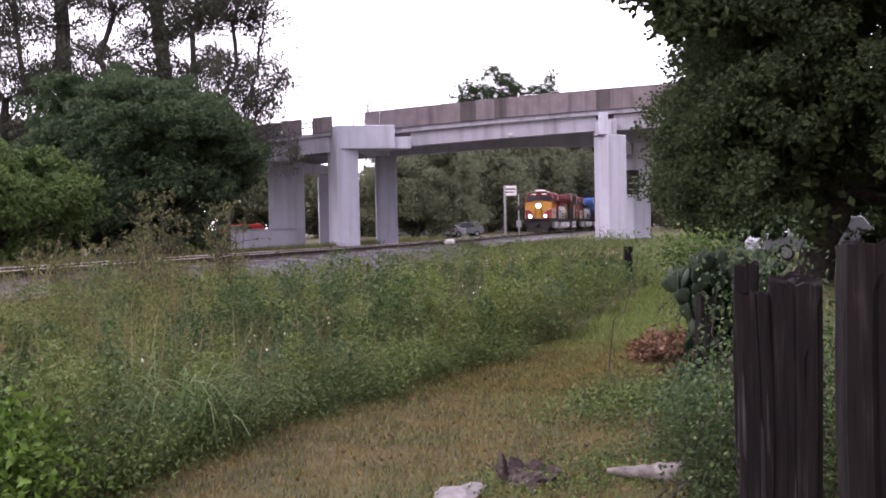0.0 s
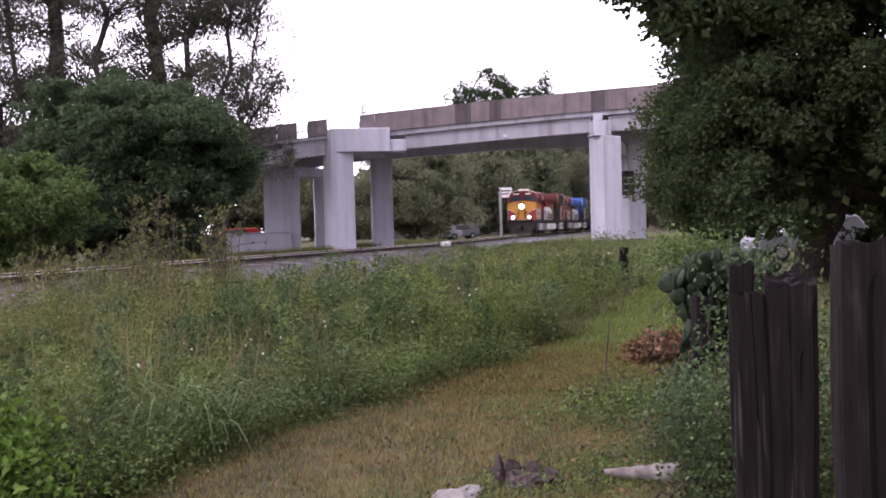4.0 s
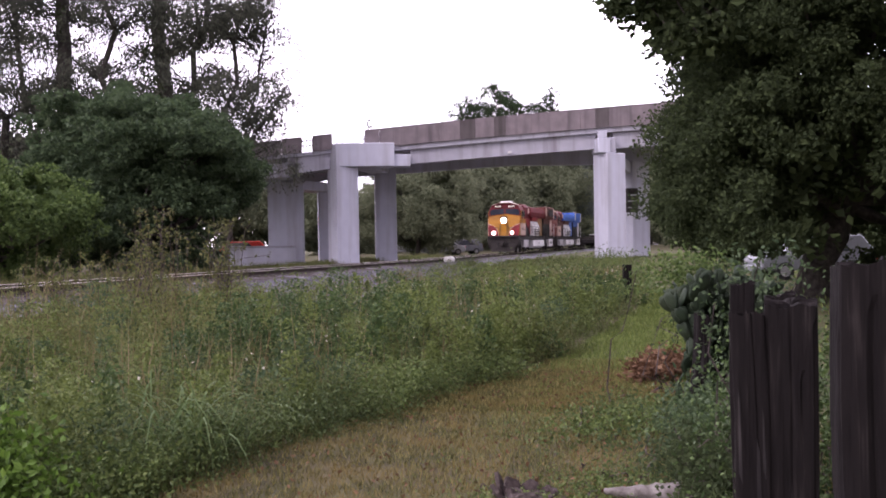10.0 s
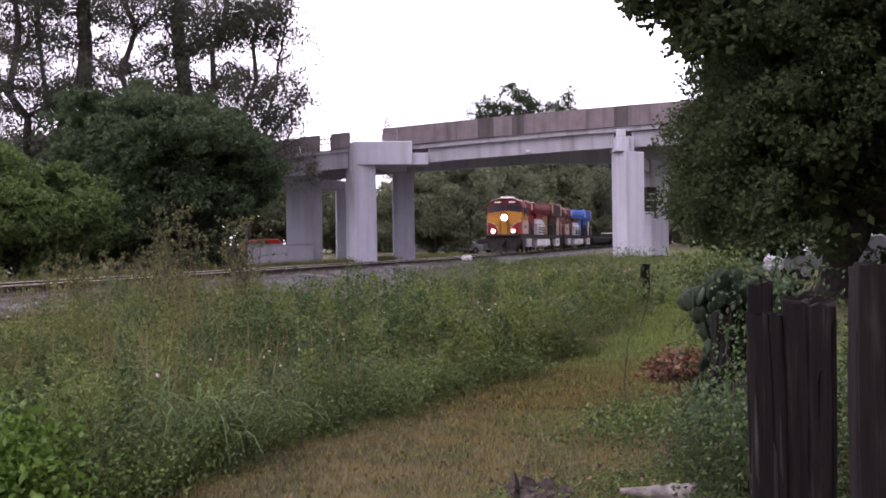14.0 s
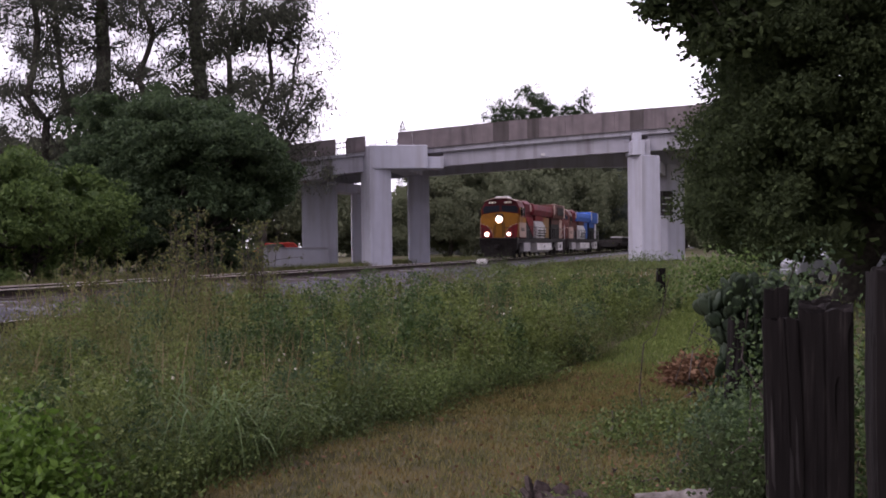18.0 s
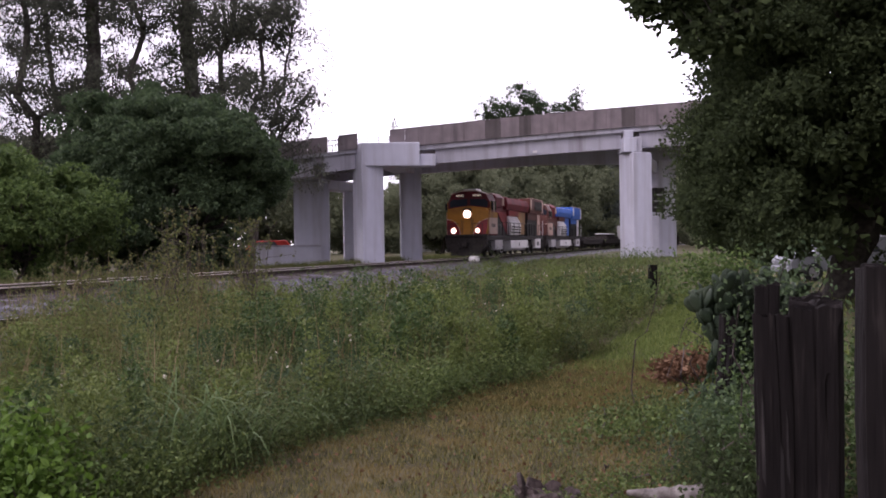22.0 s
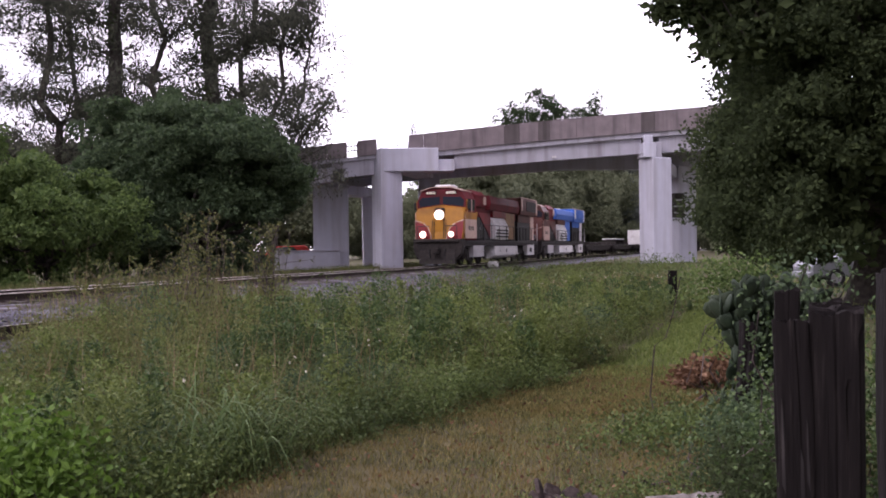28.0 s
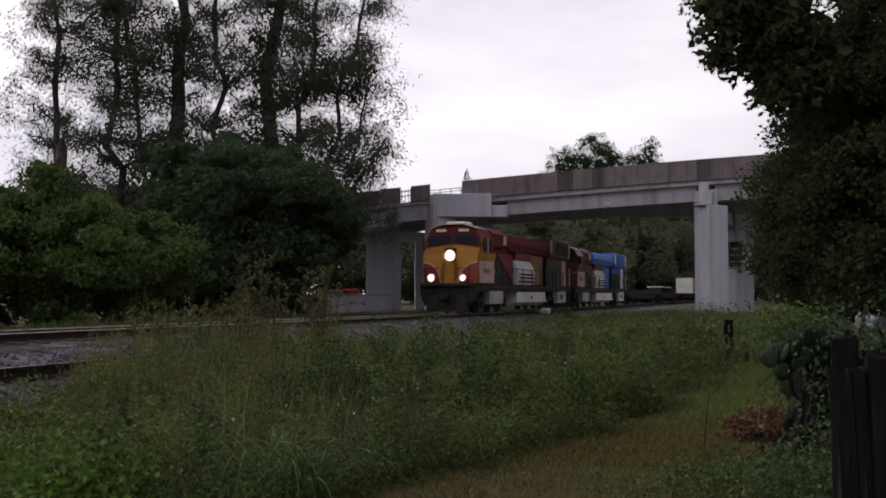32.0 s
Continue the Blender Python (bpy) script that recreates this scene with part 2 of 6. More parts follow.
M["white_paint"] = surface("white_paint", (0.72, 0.7, 0.7), (0.82, 0.8, 0.8), 5, 0.45, 0, 0.05, 20, (0.6, 0.57, 0.56), 1.1)
M["blue"] = surface("blue_paint", (0.05, 0.13, 0.45), (0.07, 0.17, 0.53), 3, 0.4, 0, 0.05)
M["steel"] = surface("galvanised_steel", (0.3, 0.3, 0.31), (0.4, 0.4, 0.41), 6, 0.5, 0.5)
M["window"] = glass("dark_glass", (0.03, 0.035, 0.05))
M["tyre"] = surface("tyre_rubber", (0.015, 0.015, 0.016), (0.03, 0.03, 0.03), 20, 0.9)
M["silver"] = surface("silver_car_paint", (0.6, 0.62, 0.66), (0.68, 0.7, 0.73), 2, 0.35, 0.0, 0)
M["car_white"] = surface("white_car_paint", (0.2, 0.21, 0.23), (0.24, 0.25, 0.27), 2, 0.25, 0, 0)
M["car_red"] = surface("red_car_paint", (0.55, 0.035, 0.02), (0.62, 0.045, 0.025), 2, 0.3, 0, 0)
M["lamp"] = glowing("train_headlight", (1.0, 0.86, 0.68), 30)
M["ditch_lamp"] = glowing("train_ditch_light", (1.0, 0.72, 0.55), 22)
# weak emission for rings that imitate the glare halo round the lit lamps
M["halo_rim"] = glowing("headlight_halo", (1.0, 0.62, 0.42), 1.5)
M["red_halo"] = glowing("ditch_light_halo", (1.0, 0.30, 0.22), 1.1)
M["boards"] = glowing("number_board_glow", (1.0, 0.8, 0.6), 0.5)
M["leaf_dark"] = leafy("glossy_dark_leaves", (0.039, 0.063, 0.031), (0.064, 0.099, 0.046), (0.098, 0.141, 0.065), 0.6, 0.35, spec=0.2)
M["leaf_mid"] = leafy("mid_green_leaves", (0.053, 0.087, 0.026), (0.095, 0.147, 0.043), (0.147, 0.207, 0.062), 0.6, 0.35, spec=0.18)
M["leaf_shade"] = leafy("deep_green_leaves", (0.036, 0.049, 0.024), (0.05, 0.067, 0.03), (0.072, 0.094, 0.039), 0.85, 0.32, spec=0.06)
M["needle"] = leafy("feathery_needles", (0.05, 0.055, 0.043), (0.085, 0.092, 0.066), (0.135, 0.142, 0.1))
# both far leaf tones are paled and greyed: distance haze put into the colour
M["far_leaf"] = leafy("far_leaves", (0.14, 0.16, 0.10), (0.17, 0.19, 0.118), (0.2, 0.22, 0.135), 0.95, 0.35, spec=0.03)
M["haze_leaf"] = leafy("far_hazed_leaves", (0.135, 0.152, 0.135), (0.15, 0.17, 0.148), (0.165, 0.187, 0.162), 0.95, 0.3, spec=0.03)
M["tall_grass"] = leafy("tall_grass_blades", (0.058, 0.077, 0.022), (0.112, 0.135, 0.043), (0.19, 0.195, 0.076), 0.7, 0.3, 0.5, (0.145, 0.12, 0.05), 0.5)
M["weed"] = leafy("weed_leaves", (0.045, 0.072, 0.02), (0.095, 0.138, 0.038), (0.165, 0.21, 0.062), 0.6, 0.2, 0.6, (0.05, 0.075, 0.03), 0.9)
M["fuzz_weed"] = leafy("brown_green_feathery_weeds", (0.07, 0.086, 0.026), (0.118, 0.138, 0.042), (0.185, 0.19, 0.07), 0.8, 0.3, 0.5, (0.135, 0.112, 0.052), 1.3)
M["pale_weed"] = leafy("pale_feathery_weeds", (0.09, 0.125, 0.042), (0.16, 0.2, 0.068), (0.25, 0.275, 0.11), 0.7, 0.35)
M["cane"] = leafy("grey_green_blades", (0.075, 0.12, 0.045), (0.12, 0.18, 0.068), (0.185, 0.25, 0.105), 0.6, 0.35)
M["bright"] = leafy("young_bright_leaves", (0.06, 0.115, 0.016), (0.1, 0.18, 0.028), (0.15, 0.245, 0.045), 0.55, 0.35)
M["mown"] = leafy("mown_grass", (0.035, 0.045, 0.013), (0.125, 0.122, 0.038), (0.27, 0.225, 0.09), 0.8, 0.2, 0.7, (0.19, 0.138, 0.05), 2.2)
M["mown_green"] = leafy("green_mown_grass", (0.08, 0.115, 0.028), (0.145, 0.195, 0.048), (0.22, 0.26, 0.08), 0.8, 0.3)
M["straw"] = leafy("dry_seed_stems", (0.14, 0.10, 0.05), (0.2, 0.15, 0.08), (0.28, 0.22, 0.13), 0.8, 0.2)
M["brown_leaf"] = leafy("dead_brown_leaves", (0.08, 0.04, 0.022), (0.15, 0.082, 0.046), (0.23, 0.135, 0.078), 0.8, 0.2)
M["olive_weed"] = leafy("olive_bushy_weeds", (0.07, 0.097, 0.024), (0.125, 0.162, 0.042), (0.185, 0.225, 0.066), 0.65, 0.25)
M["deep_weed"] = leafy("deep_green_bushy_weeds", (0.03, 0.056, 0.016), (0.056, 0.095, 0.028), (0.095, 0.145, 0.044), 0.55, 0.2)
M["flower"] = leafy("pale_seed_heads", (0.38, 0.36, 0.28), (0.5, 0.47, 0.38), (0.62, 0.58, 0.48), 0.8, 0.2)
M["cactus"] = surface("cactus_skin", (0.013, 0.024, 0.013), (0.024, 0.040, 0.020), 9, 0.7, 0, 0.3, 40, (0.04, 0.055, 0.03), 3.0)


# ------------------------------------------------------------------ mesh helpers
RNG = np.random.default_rng(7)


def part(name, bm, material, parent, label=""):
    me = bpy.data.meshes.new(name)
    bm.to_mesh(me)
    bm.free()
    return hang(name, me, material, parent, label)


def hang(name, me, material, parent, label=""):
    if material is not None and not me.materials:
        me.materials.append(material)
    ob = new(name, me)
    if parent is not None:
        ob.parent = parent
    if label:
        ob["label"] = label
    return ob


def np_mesh(name, verts, faces, smooth=False):
    """A mesh from arrays; faces all have the same number of corners."""
    verts, faces = np.asarray(verts, np.float32), np.asarray(faces, np.int32)
    me = bpy.data.meshes.new(name)
    k = faces.shape[1]
    me.vertices.add(len(verts))
    me.vertices.foreach_set("co", verts.ravel())
    me.loops.add(faces.size)
    me.loops.foreach_set("vertex_index", faces.ravel())
    me.polygons.add(len(faces))
    me.polygons.foreach_set("loop_start", np.arange(0, faces.size, k, dtype=np.int32))
    me.update(calc_edges=True)
    me.polygons.foreach_set("use_smooth", np.full(len(faces), smooth))
    me.validate()
    return me


def bx(bm, x0, x1, y0, y1, z0, z1, bevel=0.0):
    v = [bm.verts.new((x, y, z)) for x in (x0, x1) for y in (y0, y1) for z in (z0, z1)]
    f = [bm.faces.new([v[i] for i in q]) for q in ((0, 1, 3, 2), (4, 6, 7, 5), (0, 4, 5, 1), (2, 3, 7, 6), (0, 2, 6, 4), (1, 5, 7, 3))]
    if bevel:
        es = {e for q in f for e in q.edges}
        bmesh.ops.bevel(bm, geom=list(es), offset=bevel, segments=1, affect="EDGES")
    return bm


def box(x0, x1, y0, y1, z0, z1, bevel=0.0):
    return bx(bmesh.new(), x0, x1, y0, y1, z0, z1, bevel)


def prism(profile, y0, y1, axis="y", bevel=0.0, bm=None):
    """A profile of (across, up) pushed along an axis."""
    bm = bm or bmesh.new()
    at = (lambda a, b, t: (a, t, b)) if axis == "y" else (lambda a, b, t: (t, a, b)) if axis == "x" else (lambda a, b, t: (a, b, t))
    v0 = [bm.verts.new(at(a, b, y0)) for a, b in profile]
    v1 = [bm.verts.new(at(a, b, y1)) for a, b in profile]
    n = len(profile)
    fs = [bm.faces.new(v0), bm.faces.new(v1[::-1])]
    fs += [bm.faces.new((v0[i], v1[i], v1[(i + 1) % n], v0[(i + 1) % n])) for i in range(n)]
    bmesh.ops.recalc_face_normals(bm, faces=fs)
    if bevel:
        bmesh.ops.bevel(bm, geom=list({e for f in fs for e in f.edges}), offset=bevel, segments=1, affect="EDGES")
    return bm


def cyl(r, p0, p1, seg=12, r2=None, bm=None):
    bm = bm or bmesh.new()
    p0, p1 = Vector(p0), Vector(p1)
    d = p1 - p0
    m = Matrix.Translation((p0 + p1) / 2) @ d.to_track_quat("Z", "Y").to_matrix().to_4x4()
    bmesh.ops.create_cone(bm, cap_ends=True, segments=seg, radius1=r, radius2=r if r2 is None else r2, depth=d.length, matrix=m)
    return bm


def tubes(paths, sides=6):
    """Tapered tubes along lists of (point, radius), as arrays."""
    vs, fs, base = [], [], 0
    ang = np.arange(sides) * 2 * np.pi / sides
    for path in paths:
        pts = np.array([q for q, _ in path], float)
        rad = np.array([r for _, r in path], float)
        tan = np.gradient(pts, axis=0)
        tan /= np.linalg.norm(tan, axis=1)[:, None] + 1e-9
        ref = np.where(np.abs(tan[:, 2:3]) > 0.9, np.array([[1.0, 0, 0]]), np.array([[0, 0, 1.0]]))
        u = np.cross(tan, ref)
        u /= np.linalg.norm(u, axis=1)[:, None] + 1e-9
        w = np.cross(tan, u)
        ring = pts[:, None] + rad[:, None, None] * (np.cos(ang)[None, :, None] * u[:, None] + np.sin(ang)[None, :, None] * w[:, None])
        vs.append(ring.reshape(-1, 3))
        for i in range(len(pts) - 1):
            a = base + i * sides + np.arange(sides)
            b = base + i * sides + (np.arange(sides) + 1) % sides
            fs.append(np.stack([a, b, b + sides, a + sides], 1))
        base += len(pts) * sides
    return np.concatenate(vs), np.concatenate(fs)


def unit(v):
    return v / (np.linalg.norm(v, axis=-1, keepdims=True) + 1e-9)


def leaves(centres, length, width, out=None, droop=0.2, rng=RNG):
    """Folded four-cornered leaves at the centres, each turned its own way; out leans their tips."""
    n = len(centres)
    d = unit(rng.normal(size=(n, 3)) + (0 if out is None else 1.1 * out) + np.array([0, 0, -droop]))
    s = unit(np.cross(d, rng.normal(size=(n, 3))))
    up = np.cross(s, d)
    ln = (length * rng.uniform(0.6, 1.3, n))[:, None]
    wd = (width * rng.uniform(0.6, 1.3, n))[:, None]
    v = np.stack([centres - d * ln * 0.5, centres + s * wd * 0.5 + up * wd * 0.15, centres + d * ln * 0.5, centres - s * wd * 0.5 + up * wd * 0.15], 1)
    return v.reshape(-1, 3), np.arange(4 * n).reshape(n, 4)


def blades(roots, height, width, lean=0.35, rng=RNG, plain=False):
    """Bent grass blades of two quads and a tip, standing on the roots."""
    n = len(roots)
    h = height * rng.uniform(0.55, 1.25, n)
    a = rng.uniform(0, 2 * np.pi, n)
    d = np.stack([np.cos(a), np.sin(a), np.zeros(n)], 1)
    s = np.stack([-np.sin(a), np.cos(a), np.zeros(n)], 1) * (width * rng.uniform(0.6, 1.3, n))[:, None] * 0.5
    k = lean * rng.uniform(0.2, 1.6, n)
    up = np.array([0, 0, 1.0])
    p1 = roots + d * (h * k * 0.25)[:, None] + up * (h * 0.5)[:, None]
    p2 = roots + d * (h * k)[:, None] + up * (h * np.maximum(1 - 0.35 * k, 0.4))[:, None]
    v = np.stack([roots - s, roots + s, p1 + s * 0.8, p1 - s * 0.8, p2 + s * 0.12, p2 - s * 0.12], 1).reshape(-1, 3)
    if plain:
        v = np.stack([roots - s, roots + s, p2 + s * 0.15, p2 - s * 0.15], 1).reshape(-1, 3)
        return v, np.arange(4 * n).reshape(n, 4)
    i = (np.arange(n) * 6)[:, None]
    return v, np.concatenate([i + np.array([[0, 1, 2, 3]]), i + np.array([[3, 2, 4, 5]])])


def empty(name, m, label, category, group="", kind=""):
    ob = new(name)
    ob.matrix_basis = m
    return tagged(ob, label, category, group, kind)


# ------------------------------------------------------------------ the line of the railway and the lie of the land
TRACK_X, TRACK_A, TRACK_K, RAIL_Z = -16.08, radians(13.807), radians(0.0236), 0.54


def track(u, off=0.0):
    th = TRACK_A + TRACK_K * u
    mid = TRACK_A + TRACK_K * u / 2
    return (TRACK_X + u * np.sin(mid) + off * np.cos(th), u * np.cos(mid) - off * np.sin(th), th)


def grade(u):
    """The line climbs gently towards the near end."""
    return 0.0055 * np.maximum(0.0, 60.0 - np.asarray(u, float))


def beside(x, y):
    """The distance to the right of the track's middle line, and the way along it."""
    u = np.asarray(y) / math.cos(TRACK_A)
    for _ in range(4):
        tx, ty, th = track(u)
        u = u + (x - tx) * np.sin(th) + (y - ty) * np.cos(th)
    tx, ty, th = track(u)
    return (x - tx) * np.cos(th) - (y - ty) * np.sin(th), u


def step(a, b, t):
    t = np.clip((np.asarray(t, float) - a) / (b - a), 0, 1)
    return t * t * (3 - 2 * t)


def land(x, y):
    x, y = np.asarray(x, float), np.asarray(y, float)
    d, u = beside(x, y)
    z = 0.36 * step(40, 58, y)
    z = z - 0.55 * step(13.0, 5.5, d) * step(62, 42, y) * (d > 0)
    bed = step(-4.4, -3.2, d) * step(5.4, 4.2, d)
    z = np.where(d < 0, 0.30, z) * (1 - bed) + np.minimum(z, -0.35) * bed
    return z + 0.03 * np.sin(x * 1.3 + 0.4 * y) * np.cos(y * 0.9 - 0.3 * x)


def spot(x, y, dz=0.0):
    return (x, y, float(land(x, y)) + dz)


# ------------------------------------------------------------------ ground, ballast, rails
def build_ground():
    xs = np.unique(np.concatenate([np.linspace(-1500, -60, 14), np.linspace(-60, -26, 12), np.linspace(-26, 22, 120), np.linspace(22, 80, 20), np.linspace(80, 1500, 14)]))
    ys = np.unique(np.concatenate([np.linspace(-300, -4, 10), np.linspace(-4, 70, 150), np.linspace(70, 260, 60), np.linspace(260, 2500, 20)]))
    X, Y = np.meshgrid(xs, ys)
    v = np.stack([X, Y, land(X, Y)], -1).reshape(-1, 3)
    nx = len(xs)
    i, j = np.meshgrid(np.arange(nx - 1), np.arange(len(ys) - 1))
    a = (j * nx + i).ravel()
    me = np_mesh("ground", v, np.stack([a, a + 1, a + nx + 1, a + nx], 1), True)
    tagged(hang("ground", me, M["soil"], None), "brown soil and thatch under weeds and mown grass", "ground", kind="structure")


def sweep(name, profile, u0, u1, du, material, parent=None, rough=0.0, closed=False):
    us = np.arange(u0, u1 + du, du)
    rows = []
    for k, (off, z) in enumerate(profile):
        x, y, _ = track(us, off)
        rows.append(np.stack([x, y, np.full_like(x, z) + grade(us) * min(1.0, max(0.0, z + 0.62)) + (RNG.normal(size=len(us)) * rough if rough else 0)], 1))
    v = np.stack(rows, 1)
    m = len(profile)
    idx = np.arange(len(us) * m).reshape(len(us), m)
    f = []
    for k in range(m if closed else m - 1):
        q = (k + 1) % m
        f.append(np.stack([idx[:-1, k], idx[1:, k], idx[1:, q], idx[:-1, q]], 1))
    me = np_mesh(name, v.reshape(-1, 3), np.concatenate(f))
    return hang(name, me, material, parent)


BED = [(-4.3, -0.16), (-3.4, 0.1), (-2.6, 0.26), (-1.9, 0.31), (-1.3, 0.315), (-0.7, 0.31), (0, 0.315), (0.7, 0.31), (1.3, 0.315), (1.9, 0.30), (2.4, 0.25),
       (2.9, 0.17), (3.4, 0.05), (3.9, -0.08), (4.5, -0.24), (5.1, -0.42), (5.7, -0.62)]


def bed_z(d):
    return np.interp(d, [a for a, _ in BED], [b for _, b in BED])


def build_track():
    b = sweep("ballast_bed", BED, -25, 300, 0.4, M["ballast"], None, 0.018)
    tagged(b, "grey crushed-stone ballast bed sloping under the rails", "ballast", kind="structure")
    n = 9000
    u = 12 + 42 * RNG.random(n) ** 1.5
    d = RNG.uniform(2.25, 5.4, n)
    x, y, _ = track(u, d)
    c = np.stack([x, y, bed_z(d) + grade(u) * np.clip(bed_z(d) + 0.62, 0, 1) + 0.012], 1)
    cube = np.array([(1, 0, 0), (-1, 0, 0), (0, 1, 0), (0, -1, 0), (0, 0, 1), (0, 0, -1)], float)
    tri = np.array([(0, 2, 4), (2, 1, 4), (1, 3, 4), (3, 0, 4), (2, 0, 5), (1, 2, 5), (3, 1, 5), (0, 3, 5)])
    r = RNG.uniform(0.025, 0.06, n)[:, None, None] * RNG.uniform(0.6, 1.3, (n, 6, 1))
    v = c[:, None] + cube[None] * r
    f = (np.arange(n) * 6)[:, None, None] + tri[None]
    st = hang("ballast_stones", np_mesh("ballast_stones", v.reshape(-1, 3), f.reshape(-1, 3)), M["stone"], None)
    tagged(st, "loose pieces of grey crushed stone on the ballast", "stones", kind="stuff")
    cr = sweep("stained_ballast", [(-1.8, 0.318), (-0.7, 0.32), (0, 0.325), (0.7, 0.32), (1.35, 0.325), (1.6, 0.318), (2.0, 0.303), (2.3, 0.279)], -25, 300, 0.4, M["brown_ballast"], None, 0.006)
    tagged(cr, "rust-brown stained ballast between and beside the rails", "ballast", kind="structure")
    t = empty("railway_track", Matrix.Identity(4), "rusty steel rails with worn bright heads on dark wooden ties", "railway track", kind="structure")
    head = [(-0.037, 0.0), (0.037, 0.0), (0.037, -0.03), (0.01, -0.045), (0.012, -0.15), (0.075, -0.17), (0.075, -0.19), (-0.075, -0.19), (-0.075, -0.17), (-0.012, -0.15), (-0.01, -0.045), (-0.037, -0.03)]
    for side in (-0.7535, 0.7535):
        sweep("rail", [(side + a, RAIL_Z - 0.004 + z) for a, z in head], -25, 300, 2.0, M["rail"], t, closed=True)
        sweep("rail_head", [(side - 0.034, RAIL_Z - 0.012), (side - 0.03, RAIL_Z), (side + 0.03, RAIL_Z), (side + 0.038, RAIL_Z - 0.012), (side + 0.038, RAIL_Z - 0.03)], -25, 300, 2.0, M["railhead"], t)
    spare = empty("discarded_rail", Matrix.Identity(4), "old rusty rail lying along the foot of the ballast", "rail")
    sweep("rail_body", [(3.72 + a, 0.16 + z) for a, z in head], 4, 22, 2.0, M["rail"], spare, closed=True)
    sweep("rail_top", [(3.69, 0.163), (3.75, 0.163)], 4, 22, 2.0, M["railhead"], spare)
    tie = bmesh.new()
    bx(tie, -1.3, 1.3, -0.11, 0.11, 0.26, 0.415, 0.012)
    me = bpy.data.meshes.new("tie")
    tie.to_mesh(me)
    tie.free()
    for k in range(230):
        u = 6 + k * 0.56
        x, y, th = track(u)
        ob = hang("tie", me, M["tie"], t)
        ob.matrix_basis = pose(x, y, float(grade(u)) - 0.065 + RNG.uniform(-0.008, 0.012), 0, 0, -math.degrees(th) + RNG.uniform(-1, 1))
    # pale things on the ties
    x, y, th = track(36.6, 0.1)
    pl = empty("tie_plate", pose(x, y, 0.345 + float(grade(36.6)), 0, 0, -math.degrees(th)), "small pale metal plate lying between the rails", "plate")
    part("plate", box(-0.3, 0.35, -0.5, 0.5, 0.0, 0.12, 0.02), M["white_paint"], pl)
    x, y, th = track(60.5, 1.5)
    lu = empty("rail_greaser", pose(x, y, 0.31, 0, 0, -math.degrees(th)), "small rounded white box beside the rail", "box")
    b = box(-0.3, 0.3, -0.35, 0.35, 0.0, 0.36, 0.09)
    part("housing", b, M["white_paint"], lu)
    part("lid", box(-0.22, 0.22, -0.26, 0.26, 0.355, 0.39, 0.015), M["white_paint"], lu)


# ------------------------------------------------------------------ overpass
L0, R0 = Vector((-6.45, 56.6)), Vector((11.3, 58.6))      # nearest corners of the two great columns
AX = (R0 - L0).normalized()                                 # along the near edge of the deck
NR = Vector((-AX.y, AX.x))                                  # across the deck, away
PAR_L = 8.57                                                # top of the parapet at the left end of the main span


def deck_frame(p):
    """The frame with x along the deck's near edge and y across it."""
    return pose(p.x, p.y, 0, 0, 0, math.degrees(math.atan2(AX.y, AX.x)))


def along_top(s):
    """Height of the parapet's top, s metres from the left end of the main span: a gentle crest."""
    return PAR_L + 0.1065 * s - 0.0007 * s * abs(s)


def ribbon(name, s0, s1, y0, y1, top, bottom, material, parent, n=1, label="", fall=0.0):
    """A beam that follows the deck's crest between two stations; its underside falls away by `fall` a metre."""
    bm = bmesh.new()
    prev = None
    for i in range(n + 1):
        s = s0 + (s1 - s0) * i / n
        z = along_top(s)
        low = bottom - fall * s
        ring = [bm.verts.new((s, y, z + dz)) for y, dz in ((y0, low), (y1, low), (y1, top), (y0, top))]
        if prev:
            for k in range(4):
                bm.faces.new((prev[k], prev[(k + 1) % 4], ring[(k + 1) % 4], ring[k]))
        else:
            bm.faces.new(ring[::-1])
        prev = ring
    bm.faces.new(prev)
    bmesh.ops.recalc_face_normals(bm, faces=bm.faces)
    return part(name, bm, material, parent, label)


def column(name, parent, x, y, w, z0, z1, turn, label=""):
    b = prism([(-w / 2, -w / 2), (w / 2, -w / 2), (w / 2, w / 2), (-w / 2, w / 2)], z0, z1, "z", 0.05)
    ob = part(name, b, M["pier"], parent, label)
    ob.matrix_basis = pose(x, y, 0, 0, 0, turn)
    return ob


